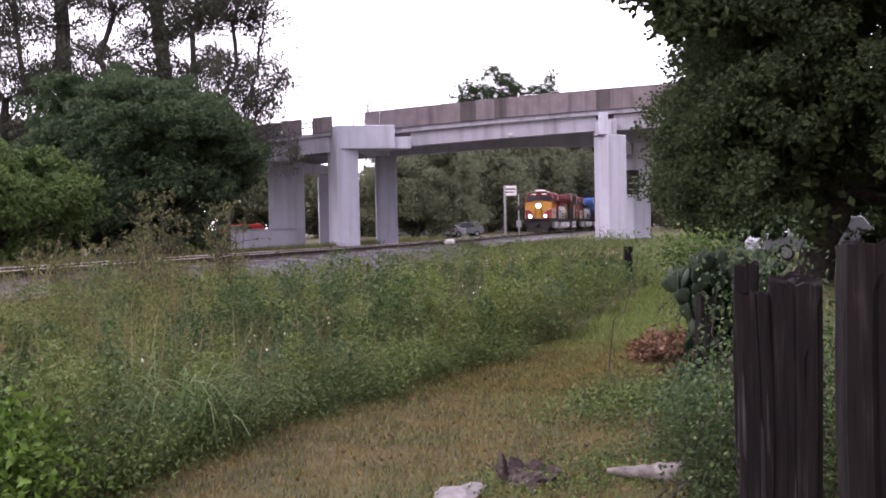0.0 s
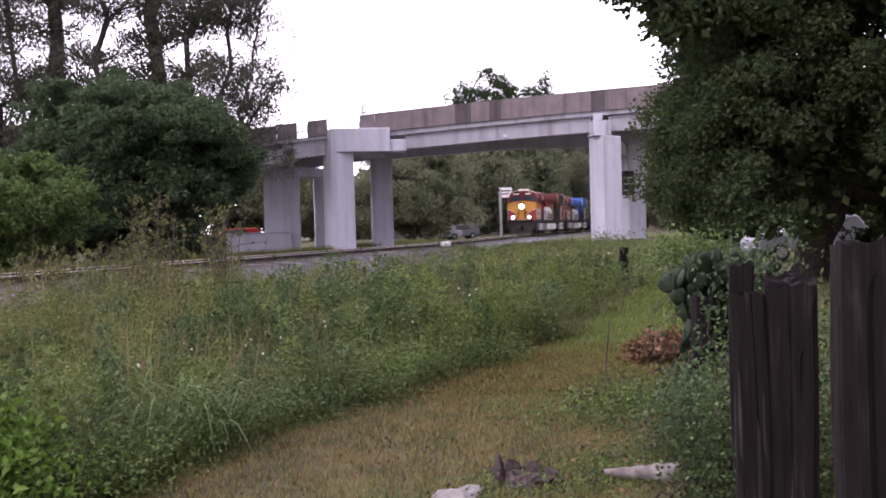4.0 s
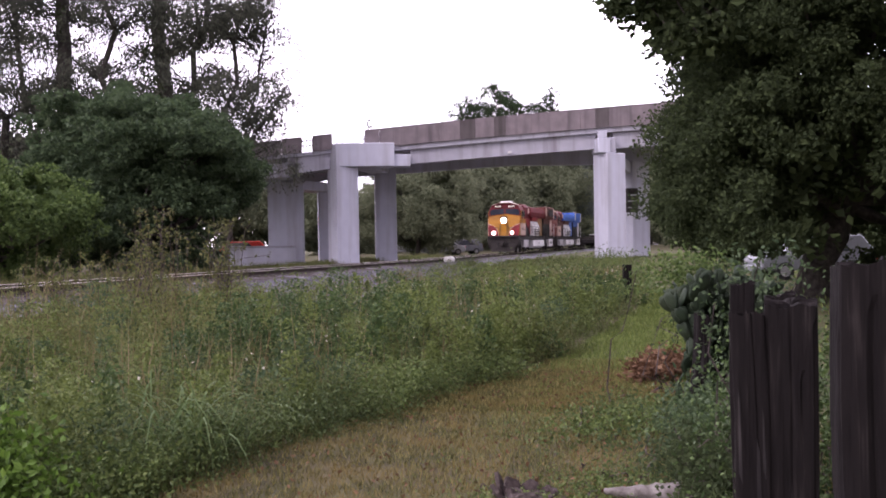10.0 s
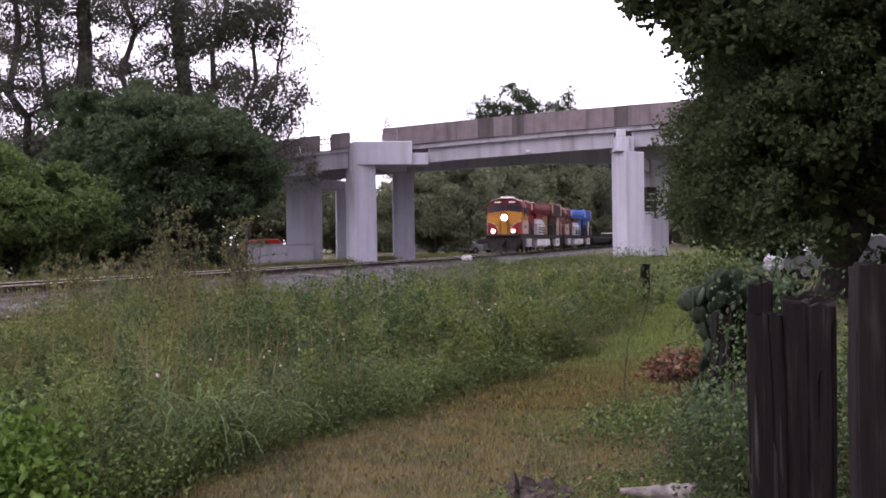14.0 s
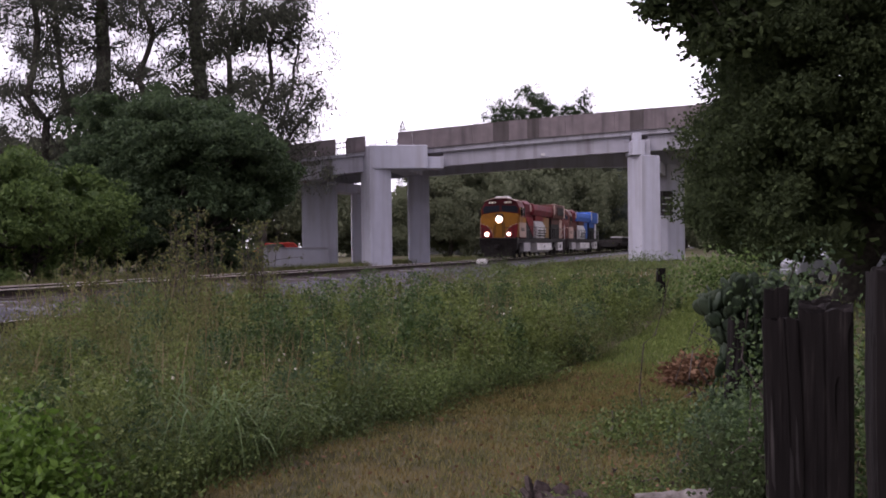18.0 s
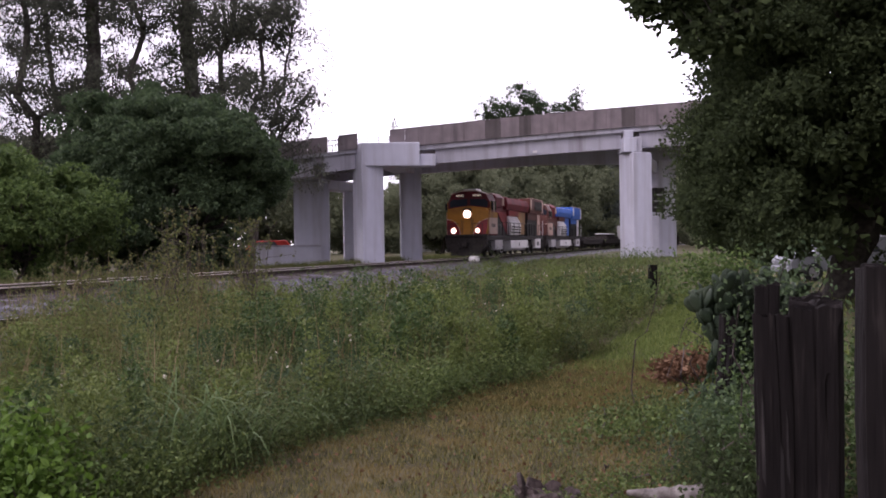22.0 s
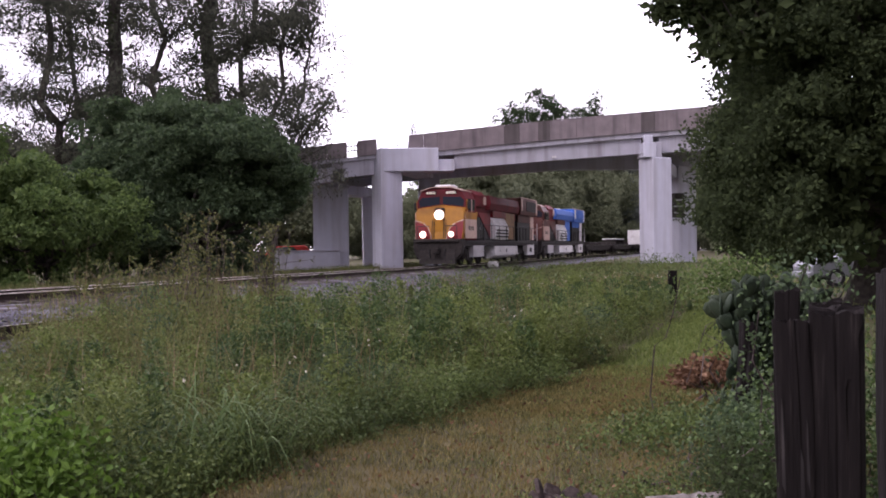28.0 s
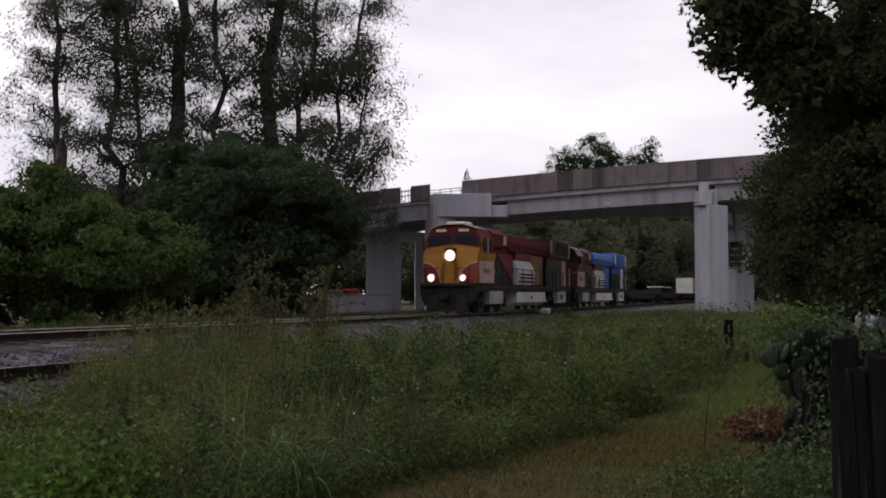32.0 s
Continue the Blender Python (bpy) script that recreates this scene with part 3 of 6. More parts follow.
def build_overpass():
    o = empty("overpass", deck_frame(L0), "white-painted concrete road overpass with stained parapets over the railway", "bridge", kind="structure")
    # parapet in cast lengths with joints between them
    s = 1.73
    for ln, mat in ((0.95, "parapet"), (0.85, "parapet"), (2.9, "parapet"), (1.35, "parapet"), (1.0, "stained"), (1.2, "parapet"), (0.75, "stained"), (1.7, "parapet"), (3.2, "parapet"), (1.0, "parapet"), (0.9, "stained"), (2.4, "parapet"), (3.4, "parapet"), (3, "parapet"), (4, "parapet"), (4, "parapet")):
        ribbon("parapet_length", s, s + ln - 0.015, -0.55, -0.28, 0.0, -1.15, M[mat], o, 3, fall=0.0105)
        ribbon("parapet_length", s, s + ln - 0.015, 8.6, 8.88, 0.0, -1.1, M["parapet"], o, 3)
        s += ln
    ribbon("deck_slab", 0.2, s, -0.4, 8.9, -1.19, -1.46, M["girder"], o, 14, fall=0.01)
    ribbon("road_surface", 0.2, s, -0.27, 8.55, -1.1, -1.185, M["asphalt"], o, 14)
    ribbon("girder", 4.62, 16.72, -0.12, 0.38, -1.47, -2.32, M["girder"], o, 12, "pale painted edge girder", fall=0.019)
    ribbon("girder", 17.9, s, -0.12, 0.38, -1.7, -2.36, M["girder"], o, 10, "pale painted edge girder", fall=0.019)
    for y in (2.55, 5.2):
        ribbon("girder", 1.5, s, y, y + 0.5, -1.47, -1.95, M["girder"], o, 14, fall=0.01)
    # the far girder hangs level below the rising deck
    bm = bmesh.new()
    prev = None
    for q, z in ((1.2, 6.45), (6.4, 6.78), (13.0, 7.2), (19.5, 7.2), (s, 7.5)):
        ring = [bm.verts.new((q, y, e)) for y, e in ((7.9, z), (8.4, z), (8.4, along_top(q) - 1.5), (7.9, along_top(q) - 1.5))]
        if prev:
            for k in range(4):
                bm.faces.new((prev[k], prev[(k + 1) % 4], ring[(k + 1) % 4], ring[k]))
        else:
            bm.faces.new(ring[::-1])
        prev = ring
    bm.faces.new(prev)
    bmesh.ops.recalc_face_normals(bm, faces=bm.faces)
    part("girder", bm, M["pier"], o, "pale far girder")
    for q in (7.5, 12.5):
        ribbon("diaphragm", q, q + 0.25, 0.39, 7.89, -1.5, -1.9, M["girder"], o)
    # scupper stub on the girder
    ribbon("scupper", 10.9, 11.15, -0.3, -0.13, -2.25, -2.4, M["white_paint"], o)
    # left bent: great near column, block of the cap, seat of the girder, second column behind
    column("column", o, 0.33, -0.12, 1.5, 0.0, 7.885, 23)
    part("pier_cap", box(-0.04, 3.57, -1.02, 0.7, 6.43, 7.9, 0.04), M["pier"], o, "white-painted concrete cap block")
    part("girder_seat", box(3.571, 4.6, -0.7, 0.6, 6.45, 7.2, 0.03), M["pier"], o)
    part("cap_beam", box(-0.7, 0.7, 0.0, 7.8, 6.55, 7.05, 0.04), M["pier"], o).matrix_basis = pose(1.3, 0.72, 0, 0, 0, -16)
    column("column", o, 3.36, 7.1, 1.5, 0.0, 6.9, 0)
    # right bent: the column's near half rises past a shoulder to the parapet's foot
    rx = (R0 - L0).length
    column("column", o, 17.62, -0.1, 1.5, 0.0, 7.21, 20)
    part("column_head", box(16.64, 17.46, -0.98, 0.6, 7.212, 8.14, 0.03), M["pier"], o)
    part("column_neck", box(16.7, 17.26, -0.93, -0.56, 8.142, 8.62, 0.03), M["pier"], o)
    part("bearing_block", box(17.462, 17.88, -0.75, 0.6, 7.212, 8.22, 0.03), M["girder"], o)
    column("column", o, rx + 3.85, 6.9, 1.5, 0.0, 7.3, 16)
    part("cap_beam", box(-0.7, 0.7, 0.0, 7.6, 6.4, 7.2, 0.04), M["pier"], o).matrix_basis = pose(rx + 0.1, 0.72, 0, 0, 0, -24)
    bm = box(-0.42, 0.42, -0.2, 0.2, 0, 1.75, 0.03)
    cab = empty("junction_box", o.matrix_basis @ pose(rx + 3.25, 5.85, 3.55, 0, 0, 16), "dark grey metal switch box fixed high on a bridge column", "switch box")
    part("cabinet", bm, M["under"], cab)
    for q in (0.3, 0.75, 1.2):
        part("bracket", box(-0.5, 0.5, -0.24, -0.2, q, q + 0.1), M["steel"], cab)
    # approach beyond the left bent, in line with the main span and lower
    ap = empty("overpass_approach", deck_frame(L0), "older concrete approach span of the overpass with broken parapet", "bridge span", kind="structure")
    for s0, s1 in ((-1.5, -0.28), (-3.4, -2.15), (-4.6, -3.42), (-9.0, -4.62), (-14.0, -9.02)):
        ribbon("parapet_length", s0, s1, -0.55, -0.28, 0.0 if s0 > -4.5 else -0.06, -0.98, M["parapet"], ap)
    for s0, s1 in ((-6.0, -0.3), (-14.0, -6.02)):
        ribbon("parapet_length", s0, s1, 8.6, 8.88, -0.1, -1.1, M["parapet"], ap)
    ribbon("deck_slab", -14.0, 0.19, -0.45, 8.9, -0.985, -1.2, M["girder"], ap, 6)
    ribbon("girder", -2.4, -0.45, -0.3, 0.2, -1.21, -2.2, M["girder"], ap, 2)
    ribbon("girder", -14.0, -3.1, -0.1, 0.4, -1.45, -2.35, M["girder"], ap, 4)
    ribbon("girder_seat", -3.1, -2.41, -0.2, 0.5, -1.21, -1.6, M["girder"], ap)
    for y in (2.6, 5.2):
        ribbon("girder", -14.0, -0.4, y, y + 0.45, -1.21, -1.9, M["girder"], ap, 4)
    ribbon("girder", -14.0, -0.4, 7.9, 8.4, -1.21, -2.25, M["pier"], ap, 4, fall=-0.03)
    for q in (-2.1, -1.9, -1.7, -1.55):
        ribbon("rail_post", q, q + 0.05, -0.45, -0.4, -0.15, -0.97, M["under"], ap)
    for dz in (-0.25, -0.55):
        ribbon("rail_bar", -2.15, -1.5, -0.45, -0.4, dz, dz - 0.06, M["under"], ap)
    # bent of the approach
    part("column", box(-1.18, 1.18, -0.6, 0.6, 0.0, 5.75, 0.05), M["pier"], ap).matrix_basis = ap.matrix_basis.inverted() @ pose(-10.3, 59.9, 0, 0, 0, 10)
    part("column", box(-0.65, 0.65, -0.65, 0.65, 0.0, 5.95, 0.05), M["pier"], ap).matrix_basis = ap.matrix_basis.inverted() @ pose(-8.2, 64.9, 0, 0, 0, 10)
    c = part("cap_beam", box(-0.8, 0.8, -0.6, 8.0, 5.35, 6.0, 0.04), M["pier"], ap)
    c.matrix_basis = ap.matrix_basis.inverted() @ pose(-10.2, 60.6, 0, 0, 0, -24)
    # hand rail over the gap at the great column
    hr = empty("gap_railing", deck_frame(L0), "thin grey pipe railing closing the gap in the parapet", "railing")
    for q in (-0.35, 0.35, 1.05, 1.7):
        part("railing_post", cyl(0.03, (q, 0.0, 7.88), (q, 0.0, 8.2 + 0.1 * q), 8), M["steel"], hr)
    for z in (8.05, 8.22):
        part("railing_bar", cyl(0.025, (-0.4, 0.0, z - 0.04), (1.74, 0.0, z + 0.17), 8), M["steel"], hr)
    # cross barrier low in front of the approach
    lw = empty("low_wall", pose(-13.9, 58.2, float(land(-13.9, 58.2)), 0, 0, 12), "low pale concrete wall beside the approach columns", "wall")
    part("wall_body", box(0, 4.4, -0.12, 0.12, 0, 1.2, 0.03), M["pier"], lw)
    part("coping", box(-0.05, 4.45, -0.17, 0.17, 1.202, 1.32, 0.02), M["girder"], lw)


# ------------------------------------------------------------------ the train
def rim_wheel(r, w):
    bm = bmesh.new()
    prof = [(w * 0.5, 0.12), (w * 0.5, r * 0.78), (w * 0.42, r * 0.8), (w * 0.5, r), (-w * 0.3, r * 1.01), (-w * 0.3, r * 1.06), (-w * 0.5, r * 1.06), (-w * 0.5, 0.12)]
    n = 20
    rings = [[bm.verts.new((x, q * math.cos(2 * math.pi * k / n), q * math.sin(2 * math.pi * k / n))) for x, q in prof] for k in range(n)]
    for k in range(n):
        a, b = rings[k], rings[(k + 1) % n]
        for i in range(len(prof)):
            j = (i + 1) % len(prof)
            bm.faces.new((a[i], b[i], b[j], a[j]))
    bmesh.ops.recalc_face_normals(bm, faces=bm.faces)
    return bm


AXLES = []


def wheelset(parent, y, r):
    ax = part("wheelset", cyl(0.09, (-0.8, 0, 0), (0.8, 0, 0), 12), M["under"], parent)
    ax.matrix_basis = pose(0, y, r)
    for s in (-1, 1):
        w = part("wheel", rim_wheel(r * 0.945, 0.14), M["under"], ax)
        w.matrix_basis = pose(0.78 * s, 0, 0, 0, 0, 0 if s > 0 else 180)
    AXLES.append((ax, y, r))


def bogie(parent, yc, span, axles, r, z=1.0):
    for s in (-1, 1):
        bm = bmesh.new()
        prism([(yc - span - 0.5, 0.62), (yc - span - 0.3, 0.85), (yc - span * 0.5, 1.0), (yc + span * 0.5, 1.0), (yc + span + 0.3, 0.85), (yc + span + 0.5, 0.62),
               (yc + span + 0.3, 0.5), (yc + span * 0.6, 0.62), (yc, 0.55), (yc - span * 0.6, 0.62), (yc - span - 0.3, 0.5)], 0.98 * s, 1.16 * s, "x", 0, bm)
        part("bogie_frame", bm, M["under"], parent)
        for a in axles:
            part("axle_box", box(1.16 * s - 0.06, 1.16 * s + 0.1, yc + a - 0.22, yc + a + 0.22, r - 0.2, r + 0.26, 0.03), M["under"], parent)
    part("bolster", box(-0.95, 0.95, yc - 0.4, yc + 0.4, 0.75, 1.1), M["under"], parent)
    for a in axles:
        wheelset(parent, yc + a, r)


def locomotive(paint):
    """A six-axle road locomotive, its middle at the origin, its nose towards -y."""
    lead = paint["lead"]
    o = new("locomotive")
    P = lambda n, bm, mat, label="": part(n, bm, M[mat], o, label)
    P("underframe", box(-1.5, 1.5, -10.1, 10.3, 1.18, 1.52, 0.03), "under")
    P("sill_stripe", box(-1.515, 1.515, -9.6, 9.9, 1.4, 1.47), paint["sill"])
    # pilot, plough and steps
    P("pilot", prism([(-1.12, 0.4), (1.12, 0.4), (1.42, 0.72), (1.5, 1.1), (1.5, 1.6), (-1.5, 1.6), (-1.5, 1.1), (-1.42, 0.72)], -10.55, -10.0, "y", 0.03), "under")
    pl = bmesh.new()
    prism([(-10.75, 0.14), (-10.3, 0.14), (-10.45, 1.0), (-10.56, 1.0)], -1.08, 1.08, "x", 0, pl)
    P("plough", pl, "under")
    P("coupler", box(-0.18, 0.18, -11.15, -10.5, 0.72, 1.05, 0.04), "under")
    P("anticlimber", box(-1.3, 1.3, -10.72, -10.5, 1.42, 1.58, 0.03), "under")
    for s in (-1, 1):
        P("front_rail", cyl(0.022, (1.2 * s, -10.6, 1.58), (1.2 * s, -10.6, 2.35), 6), "black")
        P("front_rail", cyl(0.022, (1.2 * s, -10.6, 2.35), (0.45 * s, -10.6, 2.35), 6), "black")
        P("air_hose", cyl(0.03, (0.5 * s, -10.62, 1.0), (0.42 * s, -10.7, 0.5), 6), "black")
    P("rear_coupler", box(-0.18, 0.18, 10.3, 11.2, 0.72, 1.05, 0.04), "under")
    P("rear_pilot", box(-1.45, 1.45, 10.1, 10.4, 0.45, 1.52, 0.03), "under")
    for s in (-1, 1):
        for y0 in (-10.0, 9.35):
            st = P("steps", box(1.12 * s, 1.5 * s, y0, y0 + 0.06, 0.42, 1.2), "under")
            for z in (0.45, 0.7, 0.95):
                part("tread", box(1.1 * s, 1.5 * s, y0, y0 + 0.55, z, z + 0.04), M["under"], st)
    # nose: sloping front, narrower than the cab at its foot
    bm = bmesh.new()
    prof = [(-1.42, 1.53), (1.42, 1.53), (1.5, 2.2), (1.5, 3.2), (1.3, 3.4), (-1.3, 3.4), (-1.5, 3.2), (-1.5, 2.2)]
    v0 = [bm.verts.new((a * 0.985, -10.3 + max(0, (b - 1.53)) * 0.16, b)) for a, b in prof]
    v1 = [bm.verts.new((a * 1.01, -9.7, b)) for a, b in prof]
    bm.faces.new(v0), bm.faces.new(v1[::-1])
    for k in range(8):
        bm.faces.new((v0[k], v1[k], v1[(k + 1) % 8], v0[(k + 1) % 8]))
    bmesh.ops.recalc_face_normals(bm, faces=bm.faces)
    nose = P("nose", bm, paint["nose"], "yellow nose with red wings on both sides")
    ny = lambda z: -10.3 + (z - 1.53) * 0.16
    for s in (-1, 1):
        wing = bmesh.new()
        pts = [(1.385, 1.56), (0.5, 1.56), (0.55, 1.9), (0.72, 2.25), (0.98, 2.5), (1.475, 2.66), (1.47, 2.2)]
        v = [wing.verts.new((s * a, ny(z) - 0.012, z)) for a, z in pts]
        wing.faces.new(v if s < 0 else v[::-1])
        part("nose_wing", wing, M[paint["wing"]], nose, "red painted wing")
        ln = bmesh.new()
        pts2 = [(0.44, 1.56), (0.49, 1.9), (0.67, 2.29), (0.95, 2.56), (1.475, 2.73)]
        for (a, z), (a2, z2) in zip(pts2[:-1], pts2[1:]):
            q = [ln.verts.new((s * c, ny(e) - 0.016, e)) for c, e in ((a, z), (a2, z2), (a2 + 0.02, z2 - 0.07), (a + 0.06, z - 0.0))]
            ln.faces.new(q)
        part("wing_line", ln, M["cream"], nose)
        part("grab_iron", cyl(0.02, (s * 0.42, ny(1.7) - 0.06, 1.65), (s * 0.42, ny(2.7) - 0.06, 2.7), 6), M["black"], nose)
        part("grab_iron", cyl(0.02, (s * 0.3, ny(1.7) - 0.06, 1.65), (s * 0.3, ny(2.6) - 0.06, 2.6), 6), M["black"], nose)
    part("nose_door_seam", box(-0.25, 0.25, ny(2.2) - 0.03, ny(2.2) + 0.3, 1.62, 2.75, 0.02), M[paint["nose"]], nose)
    # cab
    cab = P("cab", prism([(-1.53, 1.53), (1.53, 1.53), (1.53, 3.85), (1.25, 4.42), (0.55, 4.62), (-0.55, 4.62), (-1.25, 4.42), (-1.53, 3.85)], -9.7, -7.6, "y", 0.04), paint["cab"], "red cab with wide windscreens")
    part("cab_front_band", prism([(-1.5, 3.3), (1.5, 3.3), (1.5, 3.42), (0, 3.62), (-1.5, 3.42)], -9.725, -9.702, "y"), M[paint["nose"]], cab)
    for s in (-1, 1):
        part("windscreen", prism([(0.1 * s, 3.66), (1.34 * s, 3.5), (1.4 * s, 3.86), (1.2 * s, 4.06), (0.1 * s, 4.1)], -9.725, -9.702, "y"), M["window"], cab, "dark windscreen")
        part("number_board", box(s * 0.62 - 0.32, s * 0.62 + 0.32, -9.78, -9.702, 4.24, 4.42, 0.015), M["black"], cab)
        nb = part("number_glow", box(s * 0.62 - 0.27, s * 0.62 + 0.27, -9.792, -9.782, 4.27, 4.39), M["boards"], cab, "lit number board")
        for q in (-0.19, -0.07, 0.05, 0.17):
            part("number_bar", box(s * 0.62 + q, s * 0.62 + q + 0.06, -9.796, -9.7925, 4.285, 4.375), M["black"], nb)
        part("cab_window", box(1.515 * s, 1.54 * s, -9.4, -8.7, 3.3, 3.95), M["window"], cab)
        part("cab_window", box(1.515 * s, 1.54 * s, -8.55, -7.95, 3.3, 3.95), M["window"], cab)
        part("cab_side_panel", box(1.5 * s, 1.56 * s, -9.98, -7.62, 1.62, 3.15, 0.01), M[paint["side"]], cab, "cream side panel below the cab window")
        part("side_band", box(1.5 * s, 1.563 * s, -9.98, -7.62, 2.75, 3.16), M[paint["nose"]], cab)
        for k, q in enumerate((-9.4, -9.0, -8.6)):
            part("side_marking", box(1.563 * s, 1.568 * s, q, q + 0.22, 2.1, 2.35), M["black"], cab)
        part("corner_panel", box(1.532 * s, 1.558 * s, -9.7, -9.44, 3.17, 3.9), M[paint["nose"]], cab)
        part("window_post", box(1.532 * s, 1.556 * s, -8.69, -8.56, 3.17, 3.95), M[paint["side"]], cab)
        part("mirror", box(1.55 * s, 1.75 * s, -9.6, -9.5, 3.35, 3.8, 0.02), M["black"], cab)
    part("roof_edge", prism([(1.27, 4.425), (0.57, 4.63), (-0.57, 4.63), (-1.27, 4.425), (-1.27, 4.46), (-0.57, 4.67), (0.57, 4.67), (1.27, 4.46)], -9.85, -7.6, "y"), M["cream"], cab)
    part("air_conditioner", box(-0.5, 0.5, -9.4, -8.0, 4.675, 4.82, 0.05), M["white_paint"], cab, "white roof unit")
    part("horn", cyl(0.06, (0.35, -7.8, 4.72), (0.35, -8.3, 4.8), 10, 0.1), M["steel"], cab)
    hl = part("headlight", box(-0.3, 0.3, ny(3.05) - 0.12, ny(3.05) + 0.2, 2.6, 3.42, 0.06), M["black"], nose)
    # on the lead engine this ring glows as the headlight's halo
    part("halo_rim", cyl(0.31 if lead else 0.18, (0, ny(3.05) - 0.135, 3.01), (0, ny(3.05) - 0.122, 3.01), 24), M["halo_rim"] if lead else M["steel"], hl)
    part("lens", cyl(0.22 if lead else 0.15, (0, ny(3.05) - 0.155, 3.01), (0, ny(3.05) - 0.136, 3.01), 24), M["lamp"] if lead else M["window"], hl, "lit headlight" if lead else "")
    for s in (-1, 1):
        dl = P("ditch_light", cyl(0.13, (s * 0.86, -10.62, 1.86), (s * 0.86, -10.35, 1.86), 16), "black")
        # reddish glowing ring imitates the ditch light's halo; plain steel on the second engine
        part("halo_rim", cyl(0.22 if s < 0 else 0.19, (s * 0.86, -10.634, 1.86), (s * 0.86, -10.622, 1.86), 20), M["red_halo"] if lead else M["steel"], dl)
        part("lens", cyl(0.145 if s < 0 else 0.115, (s * 0.86, -10.65, 1.86), (s * 0.86, -10.635, 1.86), 20), M["ditch_lamp"] if lead else M["window"], dl, "lit ditch light" if lead else "")
        part("lamp_bracket", box(s * 0.86 - 0.1, s * 0.86 + 0.1, -10.6, -10.4, 1.55, 1.76), M["under"], dl)
    # hood
    hood = P("hood", box(-1.02, 1.02, -7.59, 4.6, 1.53, 3.72, 0.03), "black", "long black engine hood with doors")
    P("hood_top", prism([(-1.05, 3.0), (1.05, 3.0), (1.05, 4.05), (0.75, 4.4), (-0.75, 4.4), (-1.05, 4.05)], -7.58, 4.6, "y", 0.02), paint["hood"])
    for s in (-1, 1):
        y = -7.4
        k = 0
        while y < 4.2:
            d = part("hood_door", box(1.02 * s, 1.05 * s, y, y + 0.78, 1.65, 2.92, 0.01), M["black"], hood)
            part("latch", box(1.05 * s, 1.07 * s, y + 0.62, y + 0.7, 2.2, 2.4), M["steel"], d)
            y += 0.83
        part("hood_arc", prism([(-5.7, 3.3), (-4.6, 2.7), (-3.6, 2.2), (-2.7, 1.7), (-2.65, 3.3)], 1.052 * s, 1.09 * s, "x"), M[paint["wing"]], hood, "red curved panel")
        part("hood_stripe", prism([(-7.5, 2.5), (-6.3, 2.5), (-5.7, 3.3), (-7.5, 3.3)], 1.052 * s, 1.08 * s, "x"), M[paint["nose"]], hood, "painted panel behind the cab")
        part("hood_panel", box(1.052 * s, 1.2 * s, 1.0, 3.6, 1.62, 3.45, 0.02), M[paint["mid"]], hood, "tall painted panel amidships")
        part("intake_cover", box(1.052 * s, 1.25 * s, -2.6, 0.95, 3.06, 3.5, 0.03), M[paint["wing"]], hood)
    P("inverter_box", prism([(-1.35, 3.6), (1.35, 3.6), (1.42, 4.3), (1.1, 4.6), (-1.1, 4.6), (-1.42, 4.3)], -7.45, -5.0, "y", 0.03), paint["hood"])
    P("inverter_end", box(1.3, 1.44, -5.5, -4.95, 3.75, 4.25, 0.02), "cream")
    for y, w, z in ((-2.8, 0.5, 4.55), (-0.6, 0.62, 4.6), (1.6, 0.6, 4.55)):
        P("exhaust_stack", box(-w, w, y - 0.5, y + 0.5, 4.38, z, 0.05), paint["hood"])
    P("hood_vents", prism([(-1.3, 3.5), (1.3, 3.5), (1.42, 3.95), (1.3, 4.42), (-1.3, 4.42), (-1.42, 3.95)], -3.7, 4.5, "y", 0.03), paint["vents"], "wide upper hood with vents")
    for s in (-1, 1):
        pn = P("air_intake", prism([(1.05 * s, 1.58), (1.36 * s, 1.58), (1.45 * s, 2.2), (1.42 * s, 2.5), (1.12 * s, 3.05), (1.05 * s, 3.05)], -2.6, 0.95, "y", 0.02), "white_paint", "white bulging intake casing")
        for z in (1.74, 1.96, 2.16):
            part("louvre", box(1.38 * s, 1.455 * s, -2.45, 0.8, z, z + 0.1, 0.01), M["under"], pn, "dark louvre slot")
        for k in range(7):
            part("fin", prism([(1.41 * s, 2.52), (1.46 * s, 2.56), (1.2 * s, 3.05), (1.13 * s, 3.04)], -2.45 + 0.5 * k, -2.37 + 0.5 * k, "y"), M["white_paint"], pn)
    # radiator end
    rad = P("radiator_house", prism([(-1.45, 3.45), (1.45, 3.45), (1.52, 4.15), (1.5, 4.7), (-1.5, 4.7), (-1.52, 4.15)], 4.52, 10.0, "y", 0.03), paint["rear"], "flared radiator housing")
    for s in (-1, 1):
        part("radiator_screen", box(1.505 * s, 1.54 * s, 6.3, 9.6, 3.75, 4.5), M["under" if lead else paint["rear"]], rad)
        part("end_patch", box(1.5 * s, 1.545 * s, 4.54, 5.0, 3.75, 4.6, 0.01), M[paint["tail"]], rad)
        part("end_patch", box(1.5 * s, 1.545 * s, 9.55, 9.99, 3.55, 4.62, 0.01), M[paint["tail"]], rad)
        part("roof_rail", box(1.3 * s, 1.5 * s, 4.52, 10.0, 4.702, 4.75), M["cream"], rad)
    eng = P("rear_hood", box(-1.2, 1.2, 4.6, 9.9, 1.53, 3.44, 0.03), "black")
